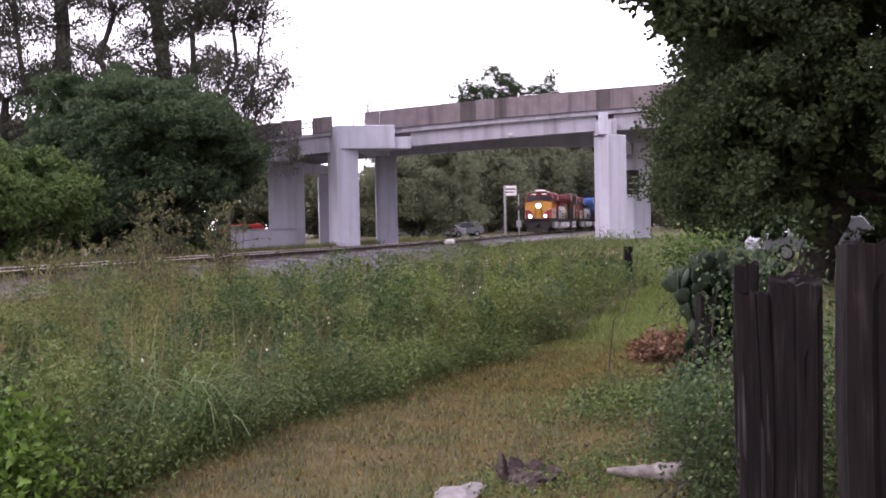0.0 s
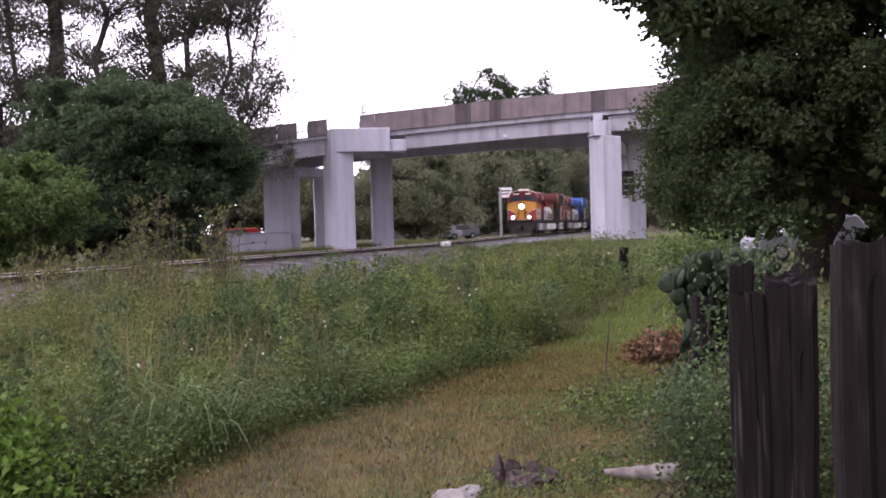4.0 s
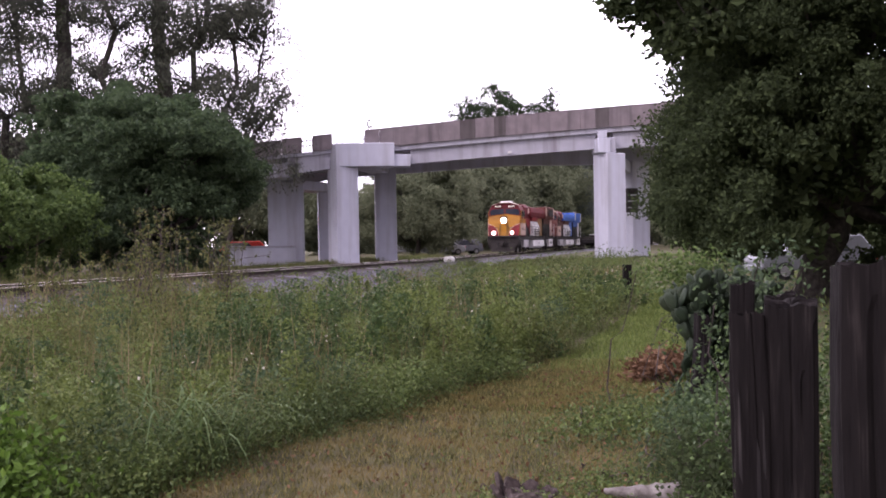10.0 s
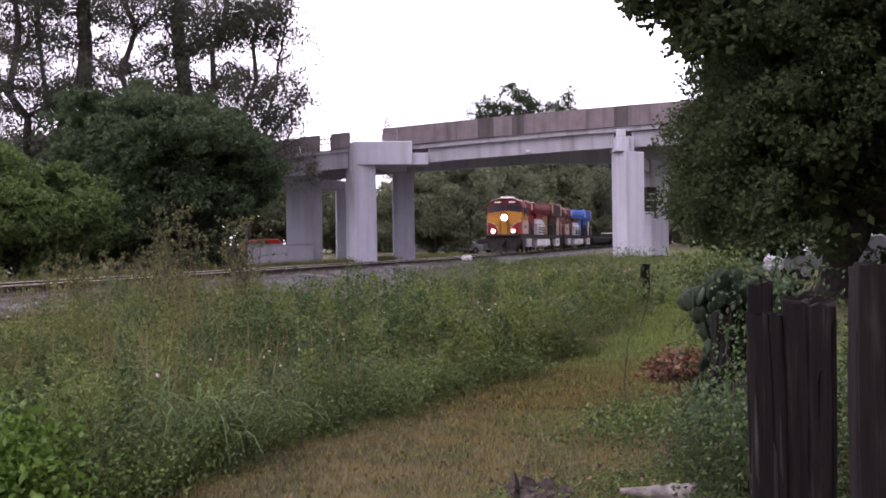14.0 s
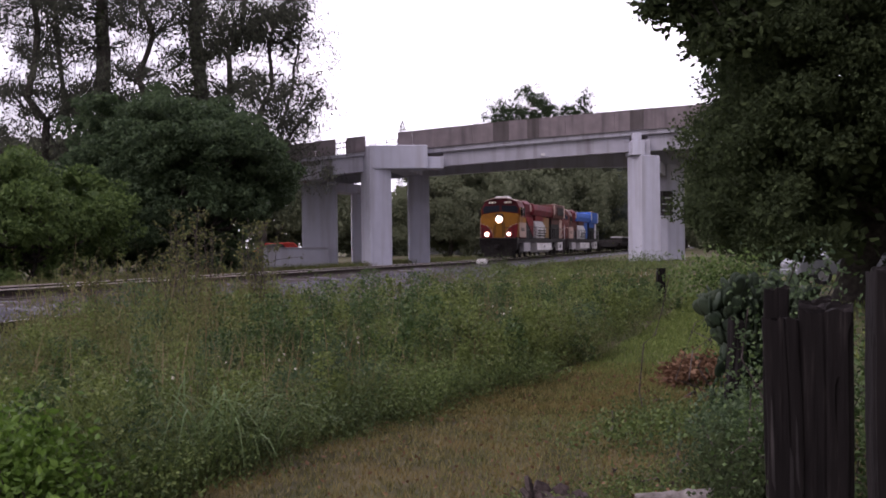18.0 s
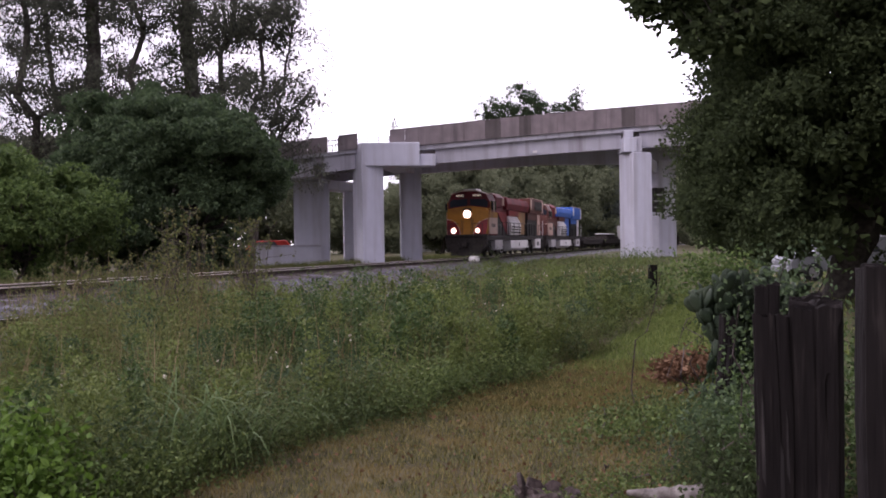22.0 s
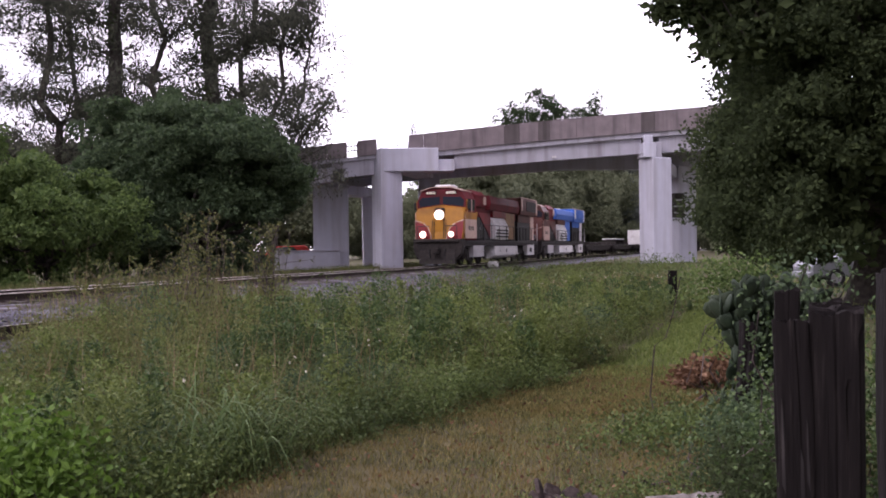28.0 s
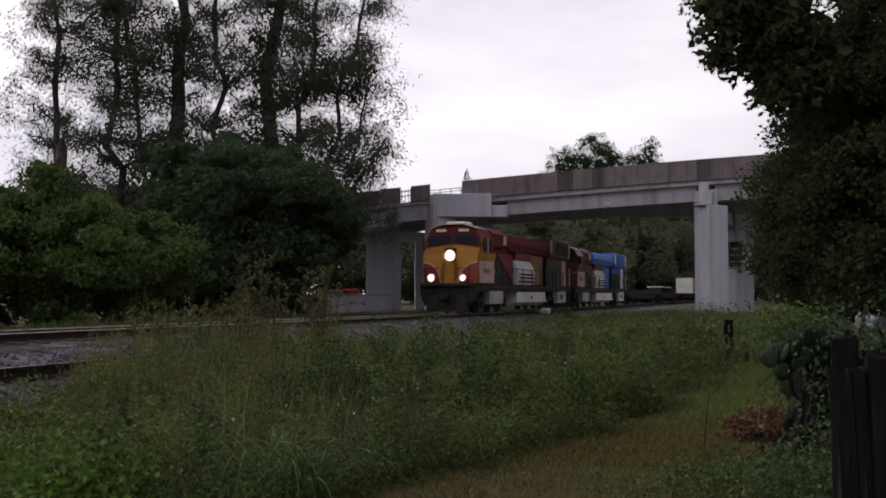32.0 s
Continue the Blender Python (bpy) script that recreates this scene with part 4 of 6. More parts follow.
    for s in (-1, 1):
        part("rear_band", box(1.2 * s, 1.26 * s, 4.62, 8.6, 2.9, 3.44, 0.01), M[paint["band"]], eng, "painted band on the rear hood")
        part("rear_panel", box(1.2 * s, 1.27 * s, 8.7, 9.85, 1.6, 3.42, 0.01), M[paint["tail"]], eng)
        part("rear_door", box(1.2 * s, 1.235 * s, 5.2, 6.1, 1.62, 2.55), M["black"], eng)
        part("rear_door", box(1.2 * s, 1.235 * s, 6.3, 7.2, 1.62, 2.55), M["black"], eng)
    P("rear_face", box(-1.1, 1.1, 9.9, 10.05, 1.55, 3.4, 0.02), paint["tail"])
    # below the frame
    tank = bmesh.new()
    prism([(-1.48, 1.17), (1.48, 1.17), (1.48, 0.62), (1.15, 0.36), (-1.15, 0.36), (-1.48, 0.62)], -3.0, 3.4, "y", 0.04, tank)
    t = P("fuel_tank", tank, "white_paint", "white fuel tank")
    for s in (-1, 1):
        part("fuel_gauge", box(1.48 * s, 1.5 * s, -0.1, 0.15, 0.75, 0.95), M["black"], t)
        part("tank_foot", box(1.3 * s, 1.52 * s, -3.2, 3.6, 0.56, 0.64), M["white_paint"], t)
        P("battery_box", box(1.15 * s, 1.5 * s, -8.2, -5.8, 0.5, 1.22, 0.03), "grey_paint", "light grey battery box")
        sb = P("sand_box", box(1.15 * s, 1.5 * s, 6.5, 8.9, 0.45, 1.3, 0.03), "white_paint", "white sand box")
        part("sand_hatch", box(1.5 * s, 1.515 * s, 7.3, 8.0, 0.68, 1.02), M["black"], sb)
        # hand rails
        y = -5.8
        while y < 10.2:
            P("stanchion", cyl(0.022, (1.47 * s, y, 1.52), (1.47 * s, y, 2.5), 6), "black")
            y += 2.0
        P("hand_rail", cyl(0.022, (1.47 * s, -5.9, 2.5), (1.47 * s, 10.2, 2.5), 6), "black")
        P("end_rail", cyl(0.025, (1.45 * s, 10.25, 1.4), (1.45 * s, 10.25, 2.9), 6), "white_paint")
    bogie(o, -6.6, 1.95, (-1.95, 0, 1.95), 0.53)
    bogie(o, 6.6, 1.95, (-1.95, 0, 1.95), 0.53)
    return o


def flat_wagon(load):
    o = new("flat_wagon")
    P = lambda n, bm, mat, label="": part(n, bm, M[mat], o, label)
    P("deck", box(-1.4, 1.4, -8.9, 8.9, 1.0, 1.22, 0.02), "under", "dark weathered wagon deck")
    for s in (-1, 1):
        P("side_sill", prism([(-8.9, 1.0), (8.9, 1.0), (8.0, 0.8), (4.5, 0.6), (-4.5, 0.6), (-8.0, 0.8)], 1.25 * s, 1.36 * s, "x"), "under")
        for y in range(-8, 9, 2):
            P("stake_pocket", box(1.36 * s, 1.44 * s, y - 0.08, y + 0.08, 0.95, 1.2), "under")
    P("coupler", box(-0.15, 0.15, -9.5, -8.9, 0.75, 1.0, 0.03), "under")
    P("rear_coupler", box(-0.15, 0.15, 8.9, 9.5, 0.75, 1.0, 0.03), "under")
    bogie(o, -6.6, 0.9, (-0.9, 0.9), 0.42)
    bogie(o, 6.6, 0.9, (-0.9, 0.9), 0.42)
    if load == "bare":
        for y in (-5.5, -1.5, 2.5, 6):
            P("cradle", box(-1.2, 1.2, y - 0.15, y + 0.15, 1.222, 1.5, 0.02), "under")
    elif load == "frames":
        for y in (-5.5, -1.5, 2.5, 6):
            P("cradle", box(-1.2, 1.2, y - 0.15, y + 0.15, 1.222, 1.6, 0.02), "under")
        P("load_sheet", box(-0.9, 0.9, -3.4, 4.6, 1.9, 2.02, 0.03), "white_paint", "pale sheet metal on the load")
        for y in (-3.2, 0.6, 4.3):
            P("load_leg", box(-0.8, 0.8, y - 0.06, y + 0.06, 1.222, 1.9), "under")
    else:
        c = P("container", box(-1.2, 1.2, 3.6, 8.6, 1.225, 3.5, 0.02), "white_paint", "white ribbed container")
        for k in range(15):
            for s in (-1, 1):
                part("rib", box(1.2 * s, 1.235 * s, 3.75 + k * 0.32, 3.89 + k * 0.32, 1.35, 3.4), M["white_paint"], c)
    return o


TRAIN = []        # thing and the distance of its middle behind the lead battery box


def build_train():
    first = locomotive(dict(lead=True, nose="yellow", wing="red", cab="deep_red", side="cream", hood="deep_red", vents="deep_red", rear="maroon", mid="ochre", band="maroon", tail="cream", sill="black"))
    tagged(first, "red, yellow and black diesel locomotive with lit headlights on the rails", "locomotive", "train")
    TRAIN.append((first, 7.2))
    second = locomotive(dict(lead=False, nose="maroon", wing="maroon", cab="maroon", side="cream", hood="deep_red", vents="blue", rear="blue", mid="blue", band="blue", tail="white_paint", sill="black"))
    tagged(second, "second locomotive, red ahead and blue and white at its rear end", "locomotive", "train")
    TRAIN.append((second, 7.2 + 22.4))
    q = 7.2 + 22.4 + 11.2 + 9.5
    for load in ("bare", "frames", "box"):
        w = flat_wagon(load)
        tagged(w, "empty dark low flat wagon with steel cradles" if load == "bare" else "dark low flat wagon with pale sheet metal on cradles" if load == "frames" else "dark low flat wagon carrying a white container", "wagon", "train")
        TRAIN.append((w, q))
        q += 19.0
    for k in range(2):
        w = flat_wagon("frames")
        tagged(w, "dark low flat wagon with pale sheet metal on cradles", "wagon", "train")
        TRAIN.append((w, q))
        q += 19.0


# way of the lead battery box along the line, by time
RUN_T, RUN_U = (0.0, 10.0, 20.0, 28.0, 32.0), (107.1, 88.8, 71.0, 57.05, 50.1)


def run_at(t):
    c = np.polyfit(RUN_T, RUN_U, 2)
    return float(np.polyval(c, t))


def train_pose(u):
    x, y, th = track(u)
    return pose(x, y, RAIL_Z + 0.004 + float(grade(u)), 0, 0, -math.degrees(th))


def motions():
    for thing, back in TRAIN:
        walk(thing, [(t, train_pose(run_at(t) + back)) for t in [2.0 * k for k in range(17)]])
    steps = [0.32 * k for k in range(101)]
    start = run_at(0.0)
    for ax, y, r in AXLES[:12]:
        walk(ax, [(t, pose(0, y, r, math.degrees((start - run_at(t)) / r), 0, 0)) for t in steps])
    for ax, y, r in AXLES[12:]:
        walk(ax, [(t, pose(0, y, r, math.degrees((start - run_at(t)) / r), 0, 0)) for t in steps])


# ------------------------------------------------------------------ trees and bushes
def limb(p, q, r0, r1, rng, bend=0.08, n=6):
    p, q = np.array(p, float), np.array(q, float)
    ln = np.linalg.norm(q - p)
    off = rng.normal(size=(n + 1, 3)) * bend * ln * np.sin(np.linspace(0, np.pi, n + 1))[:, None] * 0.5
    return [(p + (q - p) * t + off[i], r0 + (r1 - r0) * t) for i, t in enumerate(np.linspace(0, 1, n + 1))]


def clumps_to_leaves(clumps, per, length, width, rng, inner=0.25, flat=0.8, droop=0.2):
    """Leaves on the outside of many uneven clumps (centre, radius)."""
    cs, outs = [], []
    for c, r in clumps:
        k = max(8, int(per * r * r))
        d = unit(rng.normal(size=(k, 3)))
        rad = r * (1 - inner * rng.random(k) ** 1.5) * rng.uniform(0.75, 1.15, k)
        q = d * rad[:, None]
        q[:, 2] *= flat
        cs.append(np.array(c) + q)
        outs.append(d)
    return leaves(np.concatenate(cs), length, width, np.concatenate(outs), droop, rng)


def broad_tree(name, x, y, rx, ry, z0, z1, seed, leaf="leaf_dark", label="", n_clumps=110, per=130, size=0.2, clump=(0.7, 1.3), trunk_r=0.35, base=None, skirt=False, category="tree", lumpy=0.12, cut=None, fill=22, extra=(), boughs=(), foot=0.0, tight=0.82, core=0, rim=(), flat=0.8):
    """A tree with a crown of leaf clumps set over an uneven egg between z0 and z1 above its foot."""
    rng = np.random.default_rng(seed)
    g = float(land(x, y)) if base is None else base
    o = empty(name, pose(x, y, g), label, category)
    zc, rz = (z0 + z1) / 2, (z1 - z0) / 2
    clumps = list(rim)
    while len(clumps) < n_clumps:
        d = unit(rng.normal(size=3))
        wob = 1 + lumpy * math.sin(3 * math.atan2(d[1], d[0]) + seed) + lumpy * 0.8 * math.sin(5 * d[2] + 2 * d[0] + seed)
        s = (0.55 + 0.45 * rng.random() ** 0.6) * wob
        c = np.array([d[0] * rx * s, d[1] * ry * s, zc + d[2] * rz * s])
        if skirt and c[2] < zc:
            k = 1 / max(0.35, math.sqrt(max(1e-3, 1 - min(0.9, (zc - c[2]) / rz) ** 2)))
            c[0] *= min(k, 1.3)
            c[1] *= min(k, 1.3)
        if cut is not None and not cut(c):
            continue
        clumps.append((c, rng.uniform(*clump)))
    v, f = clumps_to_leaves(clumps + list(extra), per, size, size * 0.6, rng, flat=flat)
    m = fill * n_clumps
    pick = rng.integers(0, n_clumps, m)
    cc = np.array([c for c, _ in clumps])[pick] * np.array([tight, tight, 1]) + rng.normal(size=(m, 3)) * clump[0] * 0.3
    v2, f2 = leaves(cc, size * (1.6 if core else 2.4), size * (1.2 if core else 1.8), None, 0.0, rng)
    v, f = np.concatenate([v, v2]), np.concatenate([f, f2 + len(v)])
    if core:
        cc = np.array([c for c, _ in clumps])[rng.integers(0, n_clumps, core)] * np.array([0.74, 0.74, 0.96]) + rng.normal(size=(core, 3)) * 0.25
        v2, f2 = leaves(cc, 0.3, 0.22, None, 0.0, rng)
        v, f = np.concatenate([v, v2]), np.concatenate([f, f2 + len(v)])
    if len(extra):
        cc = np.repeat(np.array([c for c, _ in extra]), 26, 0) + rng.normal(size=(26 * len(extra), 3)) * 0.2
        v2, f2 = leaves(cc, size * 1.9, size * 1.3, None, 0.0, rng)
        v, f = np.concatenate([v, v2]), np.concatenate([f, f2 + len(v)])
    hang("crown", np_mesh("crown", v, f), M[leaf], o)
    paths = [limb((foot, 0, -0.3), (0.1 + foot * 0.6, 0, max(0.8, z0 + 0.35 * (zc - z0))), trunk_r, trunk_r * 0.7, rng, 0.05)]
    top = paths[0][-1][0]
    for c, r in clumps[::max(1, n_clumps // 22)]:
        paths.append(limb(top, c, trunk_r * 0.4, 0.03, rng, 0.15))
    for a, b, r in boughs:
        paths.append(limb(a, b, r, 0.02, rng, 0.08))
    for c, r in extra:
        paths.append(limb(boughs[0][1], c, 0.03, 0.01, rng, 0.15))
    v, f = tubes(paths)
    hang("trunk", np_mesh("trunk", v, f, True), M["bark"], o)
    return o


def feathery_tree(x, y, h, seed, trunks, spread, label, ivy=()):
    """A tall tree with several rising stems and loose drooping sprays of fine needles."""
    rng = np.random.default_rng(seed)
    g = float(land(x, y))
    o = empty("casuarina_tree", pose(x, y, g), label, "tree")
    paths, cs, dirs = [], [], []
    for (dx, dy, tx, ty, r, top) in trunks:
        stem = limb((dx, dy, -0.3), (tx, ty, top), r * 1.15, max(0.05, r * 0.5), rng, 0.03, 12)
        paths.append(stem)
        low = top < 11
        for k in range(int(top * (1.0 if low else 2.6 if r < 0.15 else 4.0))):
            t = rng.uniform(0.8, 1.0) if low else rng.uniform(0.34, 1.0)
            p = stem[min(12, int(t * 12))][0]
            a = rng.uniform(0, 2 * math.pi)
            ln = spread * (1.15 - 0.6 * t) * rng.uniform(0.5, 1.2) * (0.55 if low else 1.0)
            q = p + np.array([math.cos(a) * ln, math.sin(a) * ln, ln * rng.uniform(0.25, 0.75)])
            b = limb(p, q, 0.05 * (1.3 - t) + 0.012, 0.008, rng, 0.12, 5)
            paths.append(b)
            for j in range(rng.integers(5, 10)):
                e0 = b[rng.integers(2, 6)][0]
                tip = e0 + rng.normal(size=3) * 0.8 * np.array([1, 1, 0.5]) + np.array([0, 0, -0.1])
                m = rng.integers(26, 42)
                w = rng.random(m)[:, None]
                cs.append(e0 + (tip - e0) * w + rng.normal(size=(m, 3)) * 0.27 - np.array([0, 0, 1]) * w * 0.25)
                dirs.append(np.tile(unit(tip - e0) * 0.6 + np.array([0, 0, -0.5]), (m, 1)))
    c = np.concatenate(cs)
    v, f = leaves(c, 0.26, 0.06, np.concatenate(dirs), 0.5, rng)
    hang("crown", np_mesh("crown", v, f), M["needle"], o)
    v, f = tubes(paths, 5)
    hang("trunk", np_mesh("trunk", v, f, True), M["bark"], o)
    for k in ivy:
        dx, dy, tx, ty, r, top = trunks[k]
        cl = [(np.array([dx + (tx - dx) * q + rng.normal() * 0.16 * (k - 0.5), dy + rng.normal() * 0.25, top * q]), rng.uniform(0.4, 0.62) * (0.6 + 0.15 * k)) for q in np.linspace(0.2, 0.75, 34)]
        v, f = clumps_to_leaves(cl, 260, 0.2, 0.12, rng)
        hang("ivy", np_mesh("ivy", v, f), M["leaf_shade"], o, "dark ivy climbing the thickest stem")
    return o


def build_trees():
    # behind the railway, beside the bridge
    broad_tree("mango_tree", -13.3, 40.0, 5.4, 4.4, 0.1, 8.3, 11, "leaf_dark", "broad dark green tree with dense rounded crown down to the ground", 520, 520, 0.2, (0.42, 0.85), 0.35, skirt=True, lumpy=0.13, flat=0.6, fill=14, cut=lambda c: not (c[2] < 2.8 and c[0] > 2.4))
    broad_tree("leafy_bush", -16.1, 32.2, 3.1, 3.0, 0.0, 4.7, 12, "leaf_mid", "lighter green leafy bush beside the railway", 170, 480, 0.17, (0.35, 0.75), 0.14, skirt=True, lumpy=0.24, flat=0.65)
    broad_tree("leafy_bush", -19.8, 31.0, 3.9, 3.2, 0.0, 6.0, 13, "leaf_mid", "lighter green leafy bush beside the railway", 190, 330, 0.2, (0.4, 0.85), 0.14, skirt=True, lumpy=0.22, flat=0.65)
    broad_tree("leafy_bush", -25.5, 31.0, 4.4, 3.4, 0.0, 6.8, 14, "leaf_dark", "dark green bush beside the railway", 90, 120, 0.24, (0.7, 1.2), 0.14, skirt=True)
    broad_tree("undergrowth_bush", -13.6, 46.5, 2.2, 2.0, 0.0, 2.6, 15, "leaf_dark", "dark green undergrowth at the foot of the big tree", 40, 150, 0.2, (0.4, 0.8), 0.08, skirt=True)
    feathery_tree(-16.5, 50.5, 21, 21, [(-5.0, 0, -8.5, 0.5, 0.19, 20), (-4.4, 0, -4.8, 0.5, 0.5, 24), (-2.4, 0.4, -2.3, 0, 0.22, 23), (-0.7, 0, 1.9, 0.6, 0.52, 24), (0.5, 0.5, 4.4, 0, 0.22, 21), (2.0, -0.4, 6.9, -0.5, 0.17, 19), (4.2, 0.3, 6.6, 1.5, 0.12, 14), (1.0, 0.2, 8.2, -1.0, 0.1, 10.2)], 3.6,
                  "tall grey-green casuarina with several dark ivied stems and loose feathery foliage", (1, 3))
    feathery_tree(-26.0, 50.0, 20, 22, [(-1.0, 0, -3.0, 0.5, 0.25, 20), (1.8, 0.4, 1.4, 0, 0.26, 21)], 3.3,
                  "tall grey-green casuarina with several dark stems and loose feathery foliage")
    # the great tree over the parked car
    rng = np.random.default_rng(33)
    reach = [(np.array([rng.uniform(-8.3, -6.2), rng.uniform(-4.2, -2.6), rng.uniform(6.7, 10.6)]), rng.uniform(0.25, 0.5)) for k in range(90)] + [(np.array([rng.uniform(-7.3, -6.0), rng.uniform(-4.2, -2.4), rng.uniform(5.9, 7.4)]), rng.uniform(0.25, 0.45)) for k in range(60)] + [(np.array([rng.uniform(-7.4, -6.0), rng.uniform(-4.0, -2.4), rng.uniform(7.0, 9.6)]), rng.uniform(0.4, 0.6)) for k in range(60)]
    edge = lambda c: np.interp(c[2], (0, 1.5, 3.2, 4.4, 5.4, 6.6, 7.7, 9.0), (-5.4, -5.75, -6.15, -6.1, -5.75, -5.4, -5.2, -4.9)) + 0.35 * math.sin(3 * c[2] + 2 * c[1])
    cut = lambda c: c[0] > edge(c) and not (c[0] < -3.6 and c[2] > 8.6) and not (-5.2 < c[0] < -0.2 and c[2] < 2.7)
    rim = []
    for k in range(170):
        c = np.array([0.0, rng.uniform(-4.5, 2.5), rng.uniform(1.6, 8.4)])
        c[0] = edge(c) + 0.25 + 0.5 * rng.random() + 0.06 * (c[1] + 1) ** 2
        rim.append((c, rng.uniform(0.45, 0.75)))
    broad_tree("shade_tree", 11.85, 23.6, 6.3, 6.6, 0.4, 12.5, 31, "leaf_shade", "large dense dark green shade tree over the parked car", 760, 380, 0.13, (0.42, 0.75), 0.5, skirt=True, cut=cut, lumpy=0.05, flat=0.62, fill=60, core=30000, rim=rim, tight=0.96, foot=-2.2,
               extra=[(c + np.array([0.5 - 0.5 * max(0.0, min(1.0, (c[2] - 6.6) / 1.5)), 0, 0]), r) for c, r in reach], boughs=[((-3.0, -1.0, 9.0), (-7.1, -3.2, 8.4), 0.09), ((0, 0, 4), (-3.0, -1.0, 9.0), 0.16)])
    # added beyond the right edge of the view; its crown shades fence and brambles
    broad_tree("shade_tree", 10.8, 11.0, 5.0, 5.0, 4.2, 11.5, 34, "leaf_shade", "large dark green tree added out of view to shade the old fence", 170, 200, 0.2, (0.7, 1.2), 0.34)
    broad_tree("shade_tree", 19.5, 24.0, 6.0, 5.0, 0.5, 12.0, 32, "leaf_shade", "large dense dark green shade tree", 120, 110, 0.3, (0.8, 1.4), 0.4)
    # dark hedge behind the parked cars
    for k, (x, y, r, h) in enumerate(((15.5, 46, 3.4, 4.6), (20.5, 43, 3.6, 4.8), (26, 41, 3.6, 4.8), (31.5, 38, 3.6, 5))):
        broad_tree("hedge_bush", x, y, r, 2.2, 0.0, h, 140 + k, "leaf_shade", "dark green hedge bush behind the parked cars", 60, 120, 0.24, (0.6, 1.0), 0.1, skirt=True, category="bush")
    # unseen trees added behind the viewer to shade the fence and close the place
    for k, (x, y, r, z0, z1) in enumerate(((7.5, 1.5, 4.2, 2.6, 10), (12, -6, 5.5, 0.5, 12))):
        broad_tree("shade_tree", x, y, r, r, z0, z1, 35 + k, "leaf_shade", "unseen dark green tree added to shade the old fence", 110, 40, 0.42, (0.8, 1.3), 0.35)
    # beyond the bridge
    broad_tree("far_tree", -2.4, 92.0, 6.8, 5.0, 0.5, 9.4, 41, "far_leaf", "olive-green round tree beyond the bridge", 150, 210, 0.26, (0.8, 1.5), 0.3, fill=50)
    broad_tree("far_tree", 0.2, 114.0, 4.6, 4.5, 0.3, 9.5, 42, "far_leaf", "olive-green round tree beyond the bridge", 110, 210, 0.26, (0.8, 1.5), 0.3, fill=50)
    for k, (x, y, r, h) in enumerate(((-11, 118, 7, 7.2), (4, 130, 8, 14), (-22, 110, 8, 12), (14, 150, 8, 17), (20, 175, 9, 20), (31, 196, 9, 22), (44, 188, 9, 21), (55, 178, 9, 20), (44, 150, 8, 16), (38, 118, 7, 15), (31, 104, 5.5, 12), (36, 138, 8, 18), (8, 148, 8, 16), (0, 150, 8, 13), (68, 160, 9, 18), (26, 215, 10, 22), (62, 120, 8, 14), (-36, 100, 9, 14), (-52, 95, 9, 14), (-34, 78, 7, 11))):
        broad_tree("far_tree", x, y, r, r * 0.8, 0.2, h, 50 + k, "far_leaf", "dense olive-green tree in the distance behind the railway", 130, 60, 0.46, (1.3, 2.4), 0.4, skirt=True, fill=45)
    # the tallest far trees take the leaf tone with the most haze in it
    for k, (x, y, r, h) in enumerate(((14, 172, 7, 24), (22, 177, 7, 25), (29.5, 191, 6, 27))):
        broad_tree("far_tree", x, y, r, r * 0.7, 0.2, h, 95 + k, "haze_leaf", "tall tree behind the far railway with haze tinted into its leaves", 150, 46, 0.6, (1.2, 2.2), 0.4, skirt=True, fill=34)
    # self-sown shrubs on the deck
    for k, (q, r, h, n) in enumerate(((8.2, 0.9, 2.3, 24), (9.2, 0.9, 2.2, 24), (10.4, 1.2, 3.3, 44), (11.4, 0.9, 2.2, 18), (12.9, 0.9, 1.8, 16), (13.9, 0.7, 2.2, 14))):
        p = L0 + AX * q + NR * 0.6
        broad_tree("deck_shrub", p.x, p.y, r, 0.6, 0.1, h + 0.3, 80 + k, "leaf_dark", "ragged shrub growing on the edge of the bridge deck", n * 6, 620, 0.1, (0.16, 0.32), 0.04, base=along_top(q) - 1.1, category="shrub", lumpy=0.3, fill=0)
    tuft = L0 + AX * 1.95 + NR * -0.4
    broad_tree("deck_shrub", tuft.x, tuft.y, 0.25, 0.2, 0.0, 0.45, 90, "far_leaf", "small tuft growing on the parapet", 6, 200, 0.12, (0.1, 0.2), 0.02, base=along_top(1.9), category="shrub", fill=0)
    # broken stem that stands among the bushes
    st = empty("broken_trunk", pose(-20.6, 36.5, 0.3), "grey broken dead tree trunk standing among bushes", "dead tree")
    rng = np.random.default_rng(5)
    v, f = tubes([limb((0, 0, -0.2), (0.25, 0, 7.7), 0.3, 0.24, rng, 0.02, 8), limb((0.1, 0, 7.2), (0.4, 0, 8.3), 0.14, 0.05, rng, 0.02, 4), limb((0.2, 0, 6.3), (-0.6, 0, 7.0), 0.09, 0.04, rng, 0.02, 4)], 8)
    hang("trunk", np_mesh("trunk", v, f, True), M["dead_wood"], st)


# ------------------------------------------------------------------ grass and weeds of the field
EDGE_Y = [3.0, 5.6, 6.15, 6.8, 7.6, 8.3, 9.6, 10.0, 11.0, 13.2, 15.6, 18.4, 22.0, 28.0, 40.0, 58.0]
EDGE_X = [-2.9, -2.0, -1.73, -1.43, -1.03, -0.6, 0.1, 0.58, 1.2, 1.98, 2.85, 3.75, 5.0, 6.6, 9.0, 12.0]
SIDE_Y = [3.0, 5.6, 7.2, 9.3, 10.9, 15.5, 22.2, 30.0, 58.0]
SIDE_X = [0.9, 1.3, 1.75, 2.1, 2.5, 3.9, 5.9, 8.0, 16.0]


